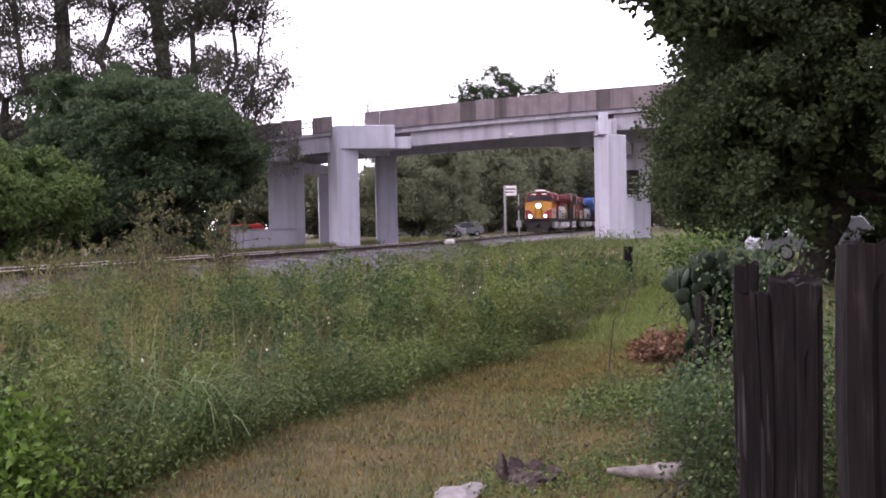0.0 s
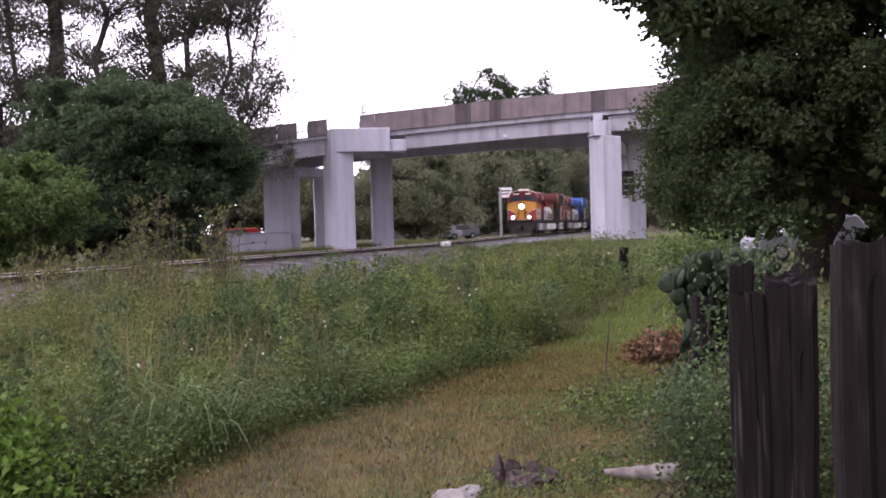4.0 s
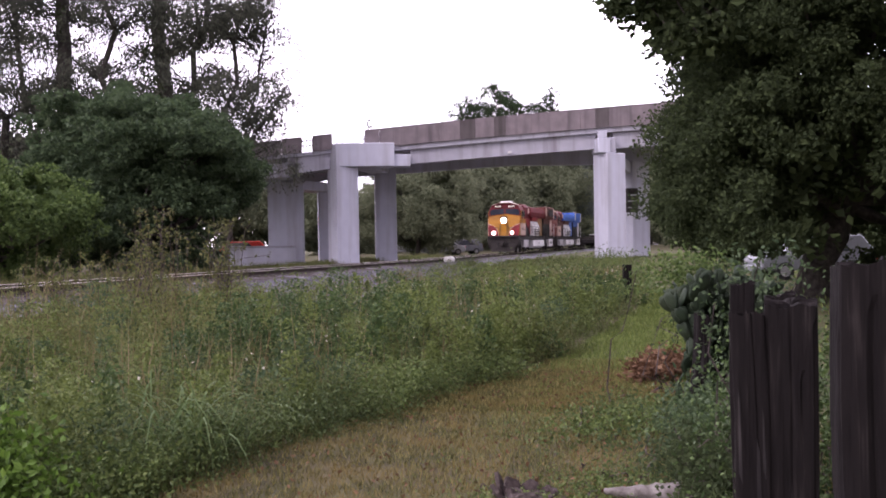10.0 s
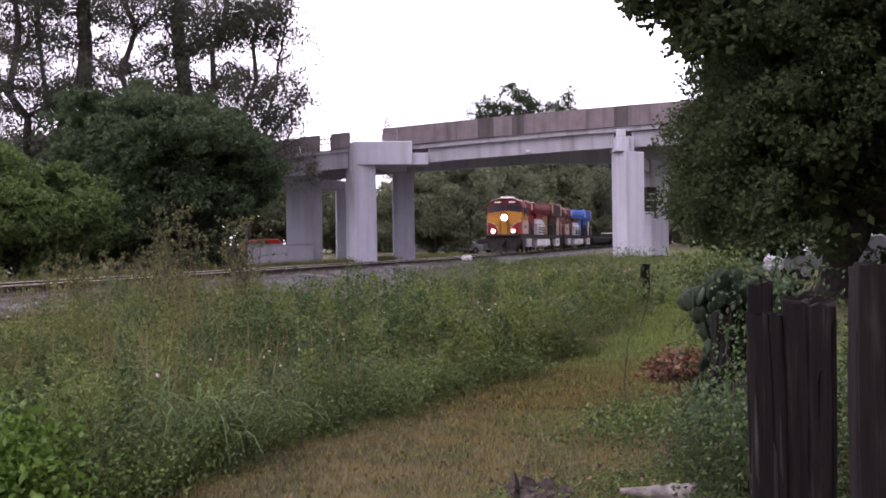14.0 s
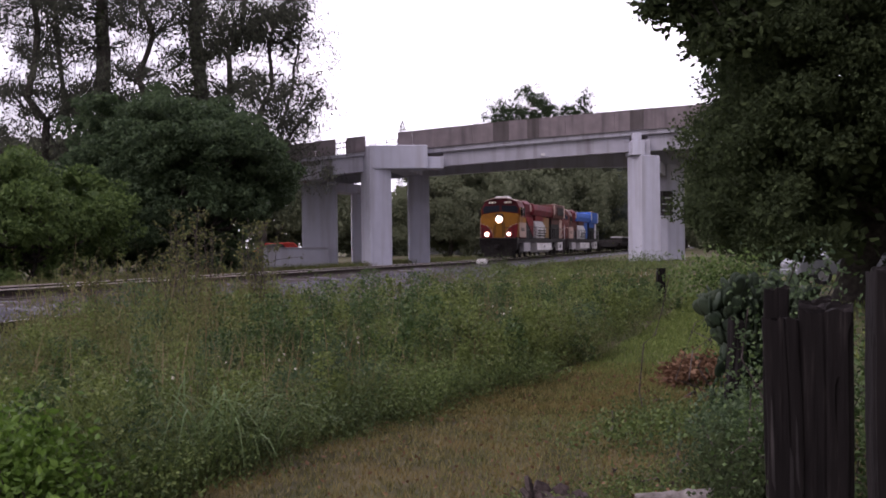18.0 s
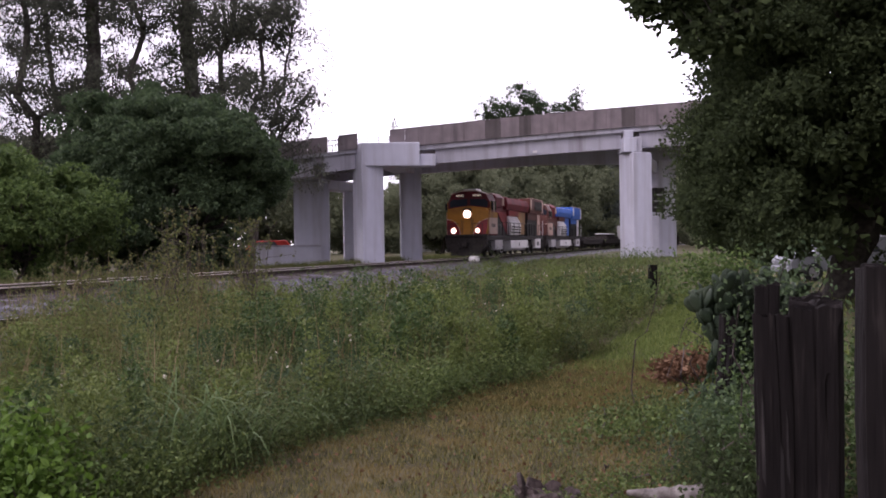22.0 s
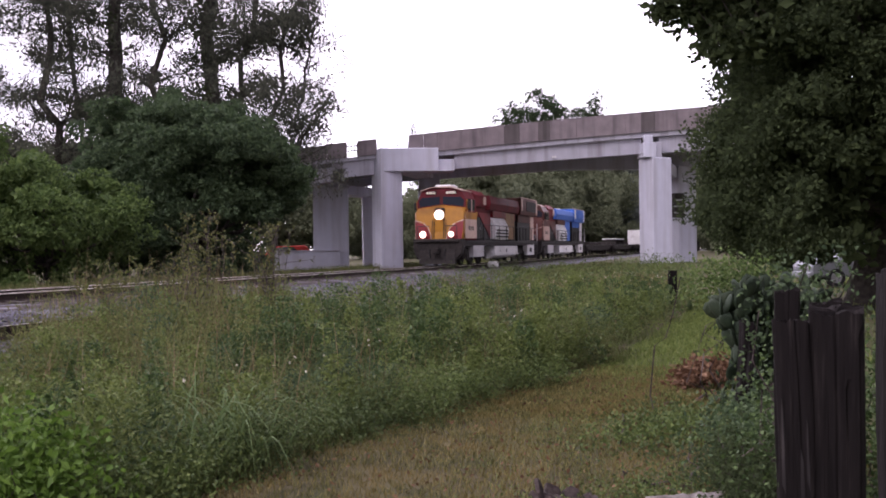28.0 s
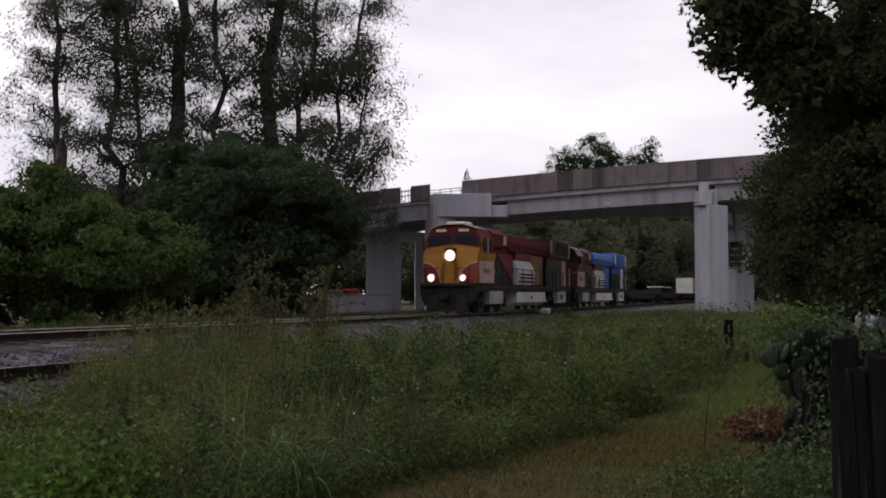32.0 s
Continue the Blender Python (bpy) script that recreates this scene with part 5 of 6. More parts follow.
def field_points(n, y0, y1, power, lo, hi, rng):
    """Points between the mown strip and the ballast; lo, hi: as parts of the way across."""
    y = y0 + (y1 - y0) * rng.random(n) ** power
    xe = np.interp(y, EDGE_Y, EDGE_X) + 0.25 * np.sin(y * 2.1) * step(5, 12, y)
    tx, _, th = track(y / math.cos(TRACK_A))
    xb = TRACK_X + y * math.tan(TRACK_A + TRACK_K * 20) + 4.3 - 1.3 * step(17, 25, y)
    a = rng.uniform(lo, hi, n)
    x = xe + (xb - xe) * a
    d, _ = beside(x, y)
    return np.stack([x, y, np.where(d < 5.7, np.maximum(land(x, y), bed_z(d)), land(x, y))], 1)


def lump(x, y):
    """Where the growth stands high (1) and low (0): uneven swells a metre or two across."""
    a = np.sin(1.9 * x + 1.3 * np.sin(0.8 * y)) * np.sin(1.5 * y + 1.1 * np.sin(1.2 * x))
    b = np.sin(4.3 * x + 2.1 * y + 1.0) * np.sin(3.7 * y - 1.9 * x)
    return np.clip(0.5 + 0.38 * a + 0.22 * b, 0, 1)


def rank_zone(x, y):
    """1 where the weeds stand rank and tall beside the ballast."""
    q = x / y
    return step(-0.19, -0.33, q) * step(-0.56, -0.5, q) * step(8, 11, y)


def stature(x, y):
    z = rank_zone(x, y)
    low = 1 - 0.5 * step(-0.5, -0.57, x / y) * step(6, 9, y)
    return (1 - 0.5 * step(14, 28, y) * (1 - z)) * (1 + 0.95 * z * step(9, 14, y)) * low


def build_field():
    rng = np.random.default_rng(101)
    groups = []
    # stems and blades, thick near, sparser and broader far off
    for n, y0, y1, pw, h, w in ((30000, 5.0, 14, 1.3, 0.66, 0.008), (36000, 11, 30, 1.25, 0.7, 0.013), (30000, 26, 60, 1.1, 0.72, 0.026)):
        p = field_points(n, y0, y1, pw, 0.0, 1.0, rng)
        hh = h * (0.26 + 0.86 * lump(p[:, 0], p[:, 1]) + 0.22 * np.sin(p[:, 0] * 0.9 + 1.0) * np.sin(p[:, 1] * 0.55) + 0.12 * np.sin(p[:, 0] * 2.7 + p[:, 1] * 1.9))
        edge = np.abs(p[:, 0] - np.interp(p[:, 1], EDGE_Y, EDGE_X))
        hh *= 0.4 + 0.6 * step(0.0, 0.7, edge)
        hh *= stature(p[:, 0], p[:, 1])
        v, f = blades(p, hh, w, 0.75, rng, y0 > 8)
        groups.append((v, f))
    base, vs, fs = 0, [], []
    for v, f in groups:
        vs.append(v)
        fs.append(f + base)
        base += len(v)
    g = hang("tall_grass", np_mesh("tall_grass", np.concatenate(vs), np.concatenate(fs)), M["tall_grass"], None)
    tagged(g, "tall uncut green and straw-coloured grass between the track and the mown strip", "grass", kind="stuff")
    # small-leaved weeds woven into it
    cs = []
    for n, y0, y1, pw, hi, r, m in ((2200, 5.0, 14, 1.25, 1.0, 0.13, 29), (1500, 11, 30, 1.2, 1.0, 0.22, 20), (1000, 26, 58, 1.1, 1.0, 0.42, 16)):
        p = field_points(n, y0, y1, pw, 0.0, hi, rng)
        k = (0.05 + 0.66 * rng.random(n)) * (0.2 + 1.05 * lump(p[:, 0], p[:, 1])) * stature(p[:, 0], p[:, 1])
        c = p + np.stack([np.zeros(n), np.zeros(n), k], 1)
        q = c[:, None] + rng.normal(size=(n, m, 3)) * r * np.array([1, 1, 0.75])
        q[..., 2] = np.maximum(q[..., 2], p[:, None, 2] + 0.05)
        cs.append((q.reshape(-1, 3), 0.04 if y0 < 8 else 0.07 if y0 < 20 else 0.15))
    vs, fs, base = [], [], 0
    for c, s in cs:
        v, f = leaves(c, s, s * 0.32, None, -0.5, rng)
        vs.append(v)
        fs.append(f + base)
        base += len(v)
    g = hang("field_weeds", np_mesh("field_weeds", np.concatenate(vs), np.concatenate(fs)), M["weed"], None)
    tagged(g, "mixed small-leaved green weeds growing through the tall grass", "weeds", kind="stuff")
    # rounded clumps of taller weeds that break up the grass
    for name, mat, label, sets in (
            ("weed_clumps", "weed", "rounded clumps of leafy green weeds in the uncut grass", ((170, 5.4, 15, 1.2, 0.24, 240, 0.044), (230, 12, 26, 1.1, 0.3, 100, 0.09))),
            ("pale_weed_clumps", "pale_weed", "feathery yellow-green weeds standing over the grass", ((190, 5.4, 15, 1.15, 0.27, 220, 0.042), (150, 12, 28, 1.1, 0.3, 120, 0.08))),
            ("dark_weed_clumps", "leaf_dark", "dark green broad-leaved weeds in the uncut grass", ((60, 5.4, 14, 1.1, 0.22, 220, 0.058), (110, 11, 24, 1.1, 0.3, 160, 0.085)))):
        vs, fs, base = [], [], 0
        for n, y0, y1, pw, r, m, sz in sets:
            p = field_points(n, y0, y1, pw, 0.02, 0.95, rng)
            k = rng.uniform(0.2, 0.6, n) * (0.22 + 1.05 * lump(p[:, 0], p[:, 1])) * stature(p[:, 0], p[:, 1])
            d = unit(rng.normal(size=(n, m, 3)))
            q = (p + np.stack([np.zeros(n), np.zeros(n), k], 1))[:, None] + d * (r * rng.uniform(0.5, 1.6, (n, 1, 1)) * rng.uniform(0.5, 1.0, (n, m, 1))) * np.array([1, 1, 0.95])
            q[..., 2] = np.maximum(q[..., 2], p[:, None, 2] + 0.03)
            v, f = leaves(q.reshape(-1, 3), sz, sz * (0.22 if mat == "pale_weed" else 0.4), d.reshape(-1, 3), -0.3, rng)
            vs.append(v)
            fs.append(f + base)
            base += len(v)
        g = hang(name, np_mesh(name, np.concatenate(vs), np.concatenate(fs)), M[mat], None)
        tagged(g, label, "weeds", kind="stuff")
    # upright bushy weeds, every one a plume of small leaves, in drifts of their own kind
    for name, mat, label, seed, sets in (
            ("bushy_weeds", "olive_weed", "upright bushy olive-green weeds standing in drifts in the field", 1.0, ((170, 5.2, 12, 1.1, 0.95, 330, 0.045), (230, 10, 22, 1.0, 1.15, 380, 0.052), (200, 20, 40, 1.0, 0.85, 180, 0.085))),
            ("dark_bushy_weeds", "deep_weed", "upright bushy dark green weeds standing in drifts in the field", 3.7, ((160, 5.2, 12, 1.1, 0.85, 330, 0.052), (250, 10, 22, 1.0, 1.1, 380, 0.058), (200, 20, 40, 1.0, 0.75, 180, 0.09)))):
        vs, fs, base = [], [], 0
        for n, y0, y1, pw, h, m, sz in sets:
            p = field_points(n * 3, y0, y1, pw, 0.01, 0.97, rng)
            drift = np.sin(0.9 * p[:, 0] + seed + 0.6 * np.sin(0.5 * p[:, 1])) * np.sin(0.62 * p[:, 1] + seed * 1.7)
            p = p[np.argsort(-(drift + 0.45 * rng.normal(size=len(p))))[:n]]
            top = h * rng.uniform(0.55, 1.15, n) * (0.55 + 0.6 * lump(p[:, 0], p[:, 1])) * np.minimum(stature(p[:, 0], p[:, 1]), 1.1)
            edge = np.abs(p[:, 0] - np.interp(p[:, 1], EDGE_Y, EDGE_X))
            top *= 0.6 + 0.4 * step(0.0, 0.6, edge)
            t = rng.random((n, m)) ** 0.7
            lean = rng.normal(size=(n, 1, 2)) * 0.12
            a = rng.uniform(0, 6.283, (n, m))
            rad = top[:, None] * (0.07 + 0.2 * np.sqrt(1.02 - t)) * rng.random((n, m)) ** 0.6
            d = np.stack([np.cos(a), np.sin(a), np.full_like(a, 0.45)], -1)
            q = np.repeat(p[:, None], m, 1)
            q[..., :2] += d[..., :2] * rad[..., None] + lean * (t * top[:, None])[..., None]
            q[..., 2] += 0.03 + t * top[:, None]
            v, f = leaves(q.reshape(-1, 3), sz, sz * 0.42, d.reshape(-1, 3), -0.1, rng)
            vs.append(v)
            fs.append(f + base)
            base += len(v)
        g = hang(name, np_mesh(name, np.concatenate(vs), np.concatenate(fs)), M[mat], None)
        tagged(g, label, "weeds", kind="stuff")
    # rank feathery weeds that stand up before the ballast
    p = field_points(5200, 9.5, 21, 0.9, 0.0, 1.0, rng)
    p = p[rng.random(len(p)) < rank_zone(p[:, 0], p[:, 1])][:650]
    n, m = len(p), 56
    top = rng.uniform(0.6, 1.55, n) * (0.4 + 0.85 * lump(p[:, 0] * 1.5, p[:, 1] * 1.4))
    k = top[:, None] * rng.random((n, m)) ** 0.55
    q = p[:, None] + rng.normal(size=(n, m, 3)) * np.array([0.13, 0.13, 0.03]) * (1.25 - 0.75 * rng.random((n, m, 1)))
    q[..., 2] += k
    v, f = leaves(q.reshape(-1, 3), 0.075, 0.02, None, -0.9, rng)
    g = hang("feathery_weeds", np_mesh("feathery_weeds", v, f), M["fuzz_weed"], None)
    tagged(g, "rank feathery brown-green weeds standing before the ballast", "weeds", kind="stuff")
    n, m = 330, 80
    y = 5.2 + 5.2 * rng.random(n) ** 1.1
    x = np.interp(y, EDGE_Y, EDGE_X) - 0.12 + 0.14 * rng.normal(size=n)
    c = np.stack([x, y, land(x, y) + rng.uniform(0.02, 0.3, n)], 1)
    q = (c[:, None] + rng.normal(size=(n, m, 3)) * np.array([0.13, 0.13, 0.1])).reshape(-1, 3)
    q[:, 2] = np.maximum(q[:, 2], land(q[:, 0], q[:, 1]) + 0.02)
    v, f = leaves(q, 0.036, 0.017, None, -0.4, rng)
    g = hang("edge_weeds", np_mesh("edge_weeds", v, f), M["weed"], None)
    tagged(g, "low leafy weeds spilling from the tall grass over the mown edge", "weeds", kind="stuff")
    # pale heads and dry stems
    p = field_points(7000, 7, 44, 1.0, 0.05, 0.97, rng)
    v, f = blades(p, 0.98 * stature(p[:, 0], p[:, 1]) * rng.uniform(0.7, 1.1, len(p)), 0.007 + 0.0003 * p[:, 1], 0.25, rng)
    g = hang("dry_stems", np_mesh("dry_stems", v, f), M["straw"], None)
    tagged(g, "dry straw-coloured seed stems standing above the grass", "grass", kind="stuff")
    p = field_points(620, 7, 38, 0.9, 0.05, 0.95, rng) + np.array([0, 0, 0.55])
    v, f = leaves(p, 0.05, 0.035, None, 0, rng)
    g = hang("seed_heads", np_mesh("seed_heads", v, f), M["flower"], None)
    tagged(g, "small pale seed heads over the grass", "seed heads", kind="stuff")
    # verge beyond the track and right of the mown strip
    n = 16000
    u = 10 + 70 * rng.random(n)
    x, y, _ = track(u, -4.0 - 2.2 * rng.random(n))
    v, f = blades(np.stack([x, y, land(x, y)], 1), 0.4, 0.03, 0.4, rng, True)
    g = hang("verge_grass", np_mesh("verge_grass", v, f), M["tall_grass"], None)
    tagged(g, "short rough grass along the far side of the ballast", "grass", kind="stuff")


def build_mown():
    rng = np.random.default_rng(202)
    vs, fs, base = [], [], 0
    for n, y0, y1, h, w in ((90000, 4.2, 11, 0.045, 0.007), (16000, 8.5, 12, 0.06, 0.012)):
        y = y0 + (y1 - y0) * rng.random(n) ** 1.2
        a, b = np.interp(y, EDGE_Y, EDGE_X), np.interp(y, SIDE_Y, SIDE_X) + 2.6 * step(10, 4, y) + 3.0 * step(14, 26, y)
        x = a - 0.15 + (b - a + 0.3) * rng.random(n)
        v, f = blades(np.stack([x, y, land(x, y)], 1), h, w, 0.6, rng, True)
        vs.append(v)
        fs.append(f + base)
        base += len(v)
    g = hang("mown_grass", np_mesh("mown_grass", np.concatenate(vs), np.concatenate(fs)), M["mown"], None)
    tagged(g, "short mown grass, brown and green, worn into a path", "grass", kind="stuff")
    n = 48000
    y = 4.6 + 24 * rng.random(n)
    a, b = np.interp(y, EDGE_Y, EDGE_X), np.interp(y, SIDE_Y, SIDE_X) + 0.6
    w = rng.random(n)
    w = np.where(y < 11, 1 - 0.75 * w ** 1.5, w)
    x = a + (b - a) * w + 0.5 * step(11, 6, y)
    v, f = blades(np.stack([x, y, land(x, y)], 1), 0.03 + 0.05 * step(7, 12, y), 0.006 + 0.008 * step(7, 12, y), 0.7, rng, True)
    g = hang("green_mown_grass", np_mesh("green_mown_grass", v, f), M["mown_green"], None)
    tagged(g, "short green mown grass farther down the path", "grass", kind="stuff")
    n = 30000
    y = 12 + 62 * rng.random(n)
    lo = np.interp(y, EDGE_Y, EDGE_X) * step(16, 24, y) + np.interp(y, SIDE_Y, SIDE_X) * (1 - step(16, 24, y))
    x = lo + (22 + 0.25 * y) * rng.random(n)
    v, f = blades(np.stack([x, y, land(x, y)], 1), 0.13, 0.04, 0.6, rng, True)
    g = hang("yard_grass", np_mesh("yard_grass", v, f), M["mown_green"], None)
    tagged(g, "green grass under the great shade tree", "grass", kind="stuff")


# ------------------------------------------------------------------ near things by the fence
def fence_post(x, y, w, d, h, seed, label, turn=0.0, lean=0.0, taper=0.01):
    rng = np.random.default_rng(seed)
    o = empty("fence_post", pose(x, y, float(land(x, y)) - 0.05, 0, lean, turn), label, "fence post", "old fence posts")
    rings, n = 34, 64
    vs = []
    th = np.arange(n) * 2 * np.pi / n
    groove = sum(rng.uniform(0.004, 0.009) * np.sin(f * th + rng.uniform(0, 6.28)) for f in (2, 3, 7)) + 0.004 * rng.normal(size=n)
    cracks = [(k, rng.uniform(0.04, 0.14), rng.uniform(0.0, 0.75), rng.uniform(0.8, 1.1)) for k in rng.integers(0, n, 10)]
    ragged = 0.012 * np.sin(th + rng.uniform(0, 6)) + 0.006 * np.sin(5 * th + rng.uniform(0, 6)) + 0.004 * rng.normal(size=n)
    sway = rng.uniform(-0.008, 0.008, (3, 2))
    for i in range(rings):
        t = i / (rings - 1)
        cx, cy = (sway[0] * math.sin(3 * t) + sway[1] * math.sin(7 * t))
        deep = groove * (0.7 + 0.5 * t)
        for k, depth, lo, hi in cracks:
            if lo < t < hi:
                deep[k] -= depth * min(1.0, (t - lo) * 6)
        for k in range(n):
            c, e0 = math.cos(th[k]), math.sin(th[k])
            e = (abs(c) ** 14 + abs(e0) ** 14) ** (-1 / 14)
            q = 1 + deep[k] + 0.004 * rng.normal() + taper * (t - 0.5) * 2
            vs.append((w / 2 * c * e * q + cx, d / 2 * e0 * e * q + cy, t * (h + 0.05) + ragged[k] * t ** 6))
    # the end grain sinks towards the heart
    for ring, sink in ((0.7, 0.003), (0.35, 0.008)):
        for k in range(n):
            x0, y0, z0 = vs[(rings - 1) * n + k]
            vs.append((cx + (x0 - cx) * ring, cy + (y0 - cy) * ring, z0 - sink + 0.006 * rng.normal()))
    vs.append((cx, cy, h + 0.04))
    fs = []
    for i in range(rings + 1):
        for k in range(n):
            a, b = i * n + k, i * n + (k + 1) % n
            fs.append((a, b, b + n, a + n))
    me = bpy.data.meshes.new("post")
    last = (rings + 1) * n
    me.from_pydata(vs, [], fs + [(last + k, last + (k + 1) % n, len(vs) - 1) for k in range(n)])
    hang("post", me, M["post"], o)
    for k in range(3):
        sx = w * rng.uniform(-0.36, 0.36)
        z0, ln = h * rng.uniform(0.3, 0.6), h * rng.uniform(0.15, 0.35)
        wd = rng.uniform(0.005, 0.012)
        sp = bmesh.new()
        prism([(sx - wd, z0), (sx + wd, z0 - 0.04), (sx + wd * 0.7, z0 + ln), (sx - wd * 0.3, z0 + ln + 0.05)], -d * 0.52, -d * 0.46, "y", 0, sp)
        part("splinter", sp, M["post_grey"], o, "pale torn splinter")
    return o


def creeper(name, pts, rad, n, size, leaf, seed, label, category="creeper", droop=0.1):
    """A tangle of leaves and thin stems round a line of points."""
    rng = np.random.default_rng(seed)
    pts = np.array(pts, float)
    o = empty(name, pose(*pts[0]), label, category)
    t = rng.random(n) * (len(pts) - 1)
    i = np.minimum(t.astype(int), len(pts) - 2)
    c = pts[i] + (pts[i + 1] - pts[i]) * (t - i)[:, None] + rng.normal(size=(n, 3)) * np.array(rad)
    c[:, 2] = np.maximum(c[:, 2], land(c[:, 0], c[:, 1]) + 0.02)
    v, f = leaves(c - pts[0], size, size * 0.62, None, droop, rng)
    hang("foliage", np_mesh("foliage", v, f), M[leaf], o)
    paths = []
    for k in range(max(6, n // 180)):
        a = c[rng.integers(n)]
        foot = np.array([a[0] + rng.normal() * 0.1, a[1] + rng.normal() * 0.1, float(land(a[0], a[1]))])
        paths.append([(q - pts[0], r) for q, r in limb(foot, a, 0.008, 0.004, rng, 0.25, 5)])
    v, f = tubes(paths, 5)
    tagged(hang("stem_tangle", np_mesh("stem_tangle", v, f), M["dead_wood"], o), kind="stuff")
    return o


def prickly_pear(x, y, seed, h):
    rng = np.random.default_rng(seed)
    o = empty("prickly_pear", pose(x, y, float(land(x, y))), "dark green prickly pear cactus with flat round pads", "cactus")

    def pad(base, up, side, w, ln):
        bm = bmesh.new()
        n, thick = 14, 0.014
        rows = []
        for r, zz in ((0.0, 1.0), (0.7, 0.8), (1.0, 0.0), (0.7, -0.8), (0.0, -1.0)):
            if r == 0:
                rows.append([bm.verts.new(Vector(base) + Vector(up) * ln * 0.5 + Vector(up).cross(Vector(side)) * thick * zz)])
            else:
                rows.append([bm.verts.new(Vector(base) + Vector(up) * ln * (0.5 + 0.5 * r * math.sin(2 * math.pi * k / n)) + Vector(side) * w * 0.5 * r * math.cos(2 * math.pi * k / n) * (0.86 + 0.14 * math.sin(2 * math.pi * k / n)) + Vector(up).cross(Vector(side)) * thick * zz) for k in range(n)])
        for a, b in zip(rows[:-1], rows[1:]):
            for k in range(n):
                q = (k + 1) % n
                if len(a) == 1:
                    bm.faces.new((a[0], b[k], b[q]))
                elif len(b) == 1:
                    bm.faces.new((a[k], b[0], a[q]))
                else:
                    bm.faces.new((a[k], b[k], b[q], a[q]))
        bmesh.ops.recalc_face_normals(bm, faces=bm.faces)
        for fc in bm.faces:
            fc.smooth = True
        part("pad", bm, M["cactus"], o)
        return Vector(base) + Vector(up) * ln
    heads = [(Vector((dx, dy, -0.03)), Vector((0.05 * dx, 0, 1)).normalized()) for dx, dy in ((-0.16, 0), (0.1, 0.1), (0.02, -0.1), (0.24, 0.05), (-0.05, 0.15), (0.16, -0.08))]
    count = 0
    while heads and count < 230:
        p, d = heads.pop(0)
        a = rng.uniform(0, math.pi)
        side = Vector((math.cos(a), math.sin(a), 0)).cross(d).cross(d).normalized()
        ln = rng.uniform(0.12, 0.21)
        tip = pad(p, d, side, ln * 0.78, ln)
        count += 1
        if tip.z < h:
            for k in range(1 if rng.random() < 0.66 else 2):
                nd = (d + Vector((rng.normal() * 0.36, rng.normal() * 0.36, 0.4))).normalized()
                heads.append((tip - nd * 0.02, nd))
    return o


def stump():
    rng = np.random.default_rng(3)
    o = empty("rotten_stump", pose(0.53, 5.55, float(land(0.53, 5.55))), "low torn dark rotten stump in the mown grass", "stump")
    n, rings = 36, 9
    vs = []
    for i in range(rings):
        t = i / (rings - 1)
        for k in range(n):
            a = 2 * math.pi * k / n
            q = (0.2 - 0.07 * t) * (1 + 0.25 * math.sin(3 * a + 1) + 0.1 * math.sin(7 * a + 4 * t) + 0.03 * rng.normal())
            vs.append((q * math.cos(a) * 1.15, q * math.sin(a), t * (0.075 + 0.03 * math.sin(a - 2.2) + 0.015 * math.sin(3 * a)) + 0.006 * rng.normal() - 0.02))
    fs = [(i * n + k, i * n + (k + 1) % n, (i + 1) * n + (k + 1) % n, (i + 1) * n + k) for i in range(rings - 1) for k in range(n)]
    vs.append((0.02, 0, 0.0))
    last = (rings - 1) * n
    me = bpy.data.meshes.new("wood")
    me.from_pydata(vs, [], fs + [(last + k, last + (k + 1) % n, len(vs) - 1) for k in range(n)])
    hang("wood", me, M["dead_wood"], o)
    for k in range(9):
        a = 2 * math.pi * k / 9 + rng.uniform(-0.2, 0.2)
        hh = 0.07 + 0.1 * max(0.0, math.cos(a - 2.8)) + rng.uniform(-0.015, 0.02)
        w = rng.uniform(0.045, 0.075)
        b = bmesh.new()
        prism([(-w, -0.03), (w, -0.03), (w * 0.8, hh * 0.6), (w * rng.uniform(-0.2, 0.4), hh), (-w * 0.7, hh * rng.uniform(0.5, 0.8))], -0.014, 0.016, "y", 0.004, b)
        sl = part("torn_slab", b, M["dead_wood"], o)
        sl.matrix_basis = pose(0.155 * math.cos(a), 0.13 * math.sin(a), 0.0, rng.uniform(15, 38), 0, math.degrees(a) + 90)


def lying_log(name, p, q, r, mat, seed, label, category, end=0.7):
    rng = np.random.default_rng(seed)
    p, q = np.array(spot(*p, r * 0.7)), np.array(spot(*q, r * 0.75))
    o = empty(name, pose(*p), label, category)
    path = [(a - p, rr * rng.uniform(0.95, 1.05)) for a, rr in limb(p, q, r, r * end, rng, 0.025 if r > 0.03 else 0.08, 9)]
    v, f = tubes([[(path[0][0] - (path[1][0] - path[0][0]) * 0.05, 0.004)] + path + [(path[-1][0] * 1.01, 0.01)]], 10)
    hang("wood", np_mesh("wood", v, f, True), M[mat], o)
    return o


def stone(name, x, y, r, seed, label, squash=0.6):
    rng = np.random.default_rng(seed)
    o = empty(name, pose(x, y, float(land(x, y))), label, "stone")
    bm = bmesh.new()
    bmesh.ops.create_icosphere(bm, subdivisions=3, radius=r)
    off = Vector(rng.normal(size=3) * 5)
    for v in bm.verts:
        k = 1 + 0.3 * noise.noise(v.co / r * 1.3 + off) + 0.1 * noise.noise(v.co / r * 4 + off)
        v.co = Vector((v.co.x * k, v.co.y * k, v.co.z * k * squash + r * squash * 0.6))
    part("rock", bm, M["rock"], o)


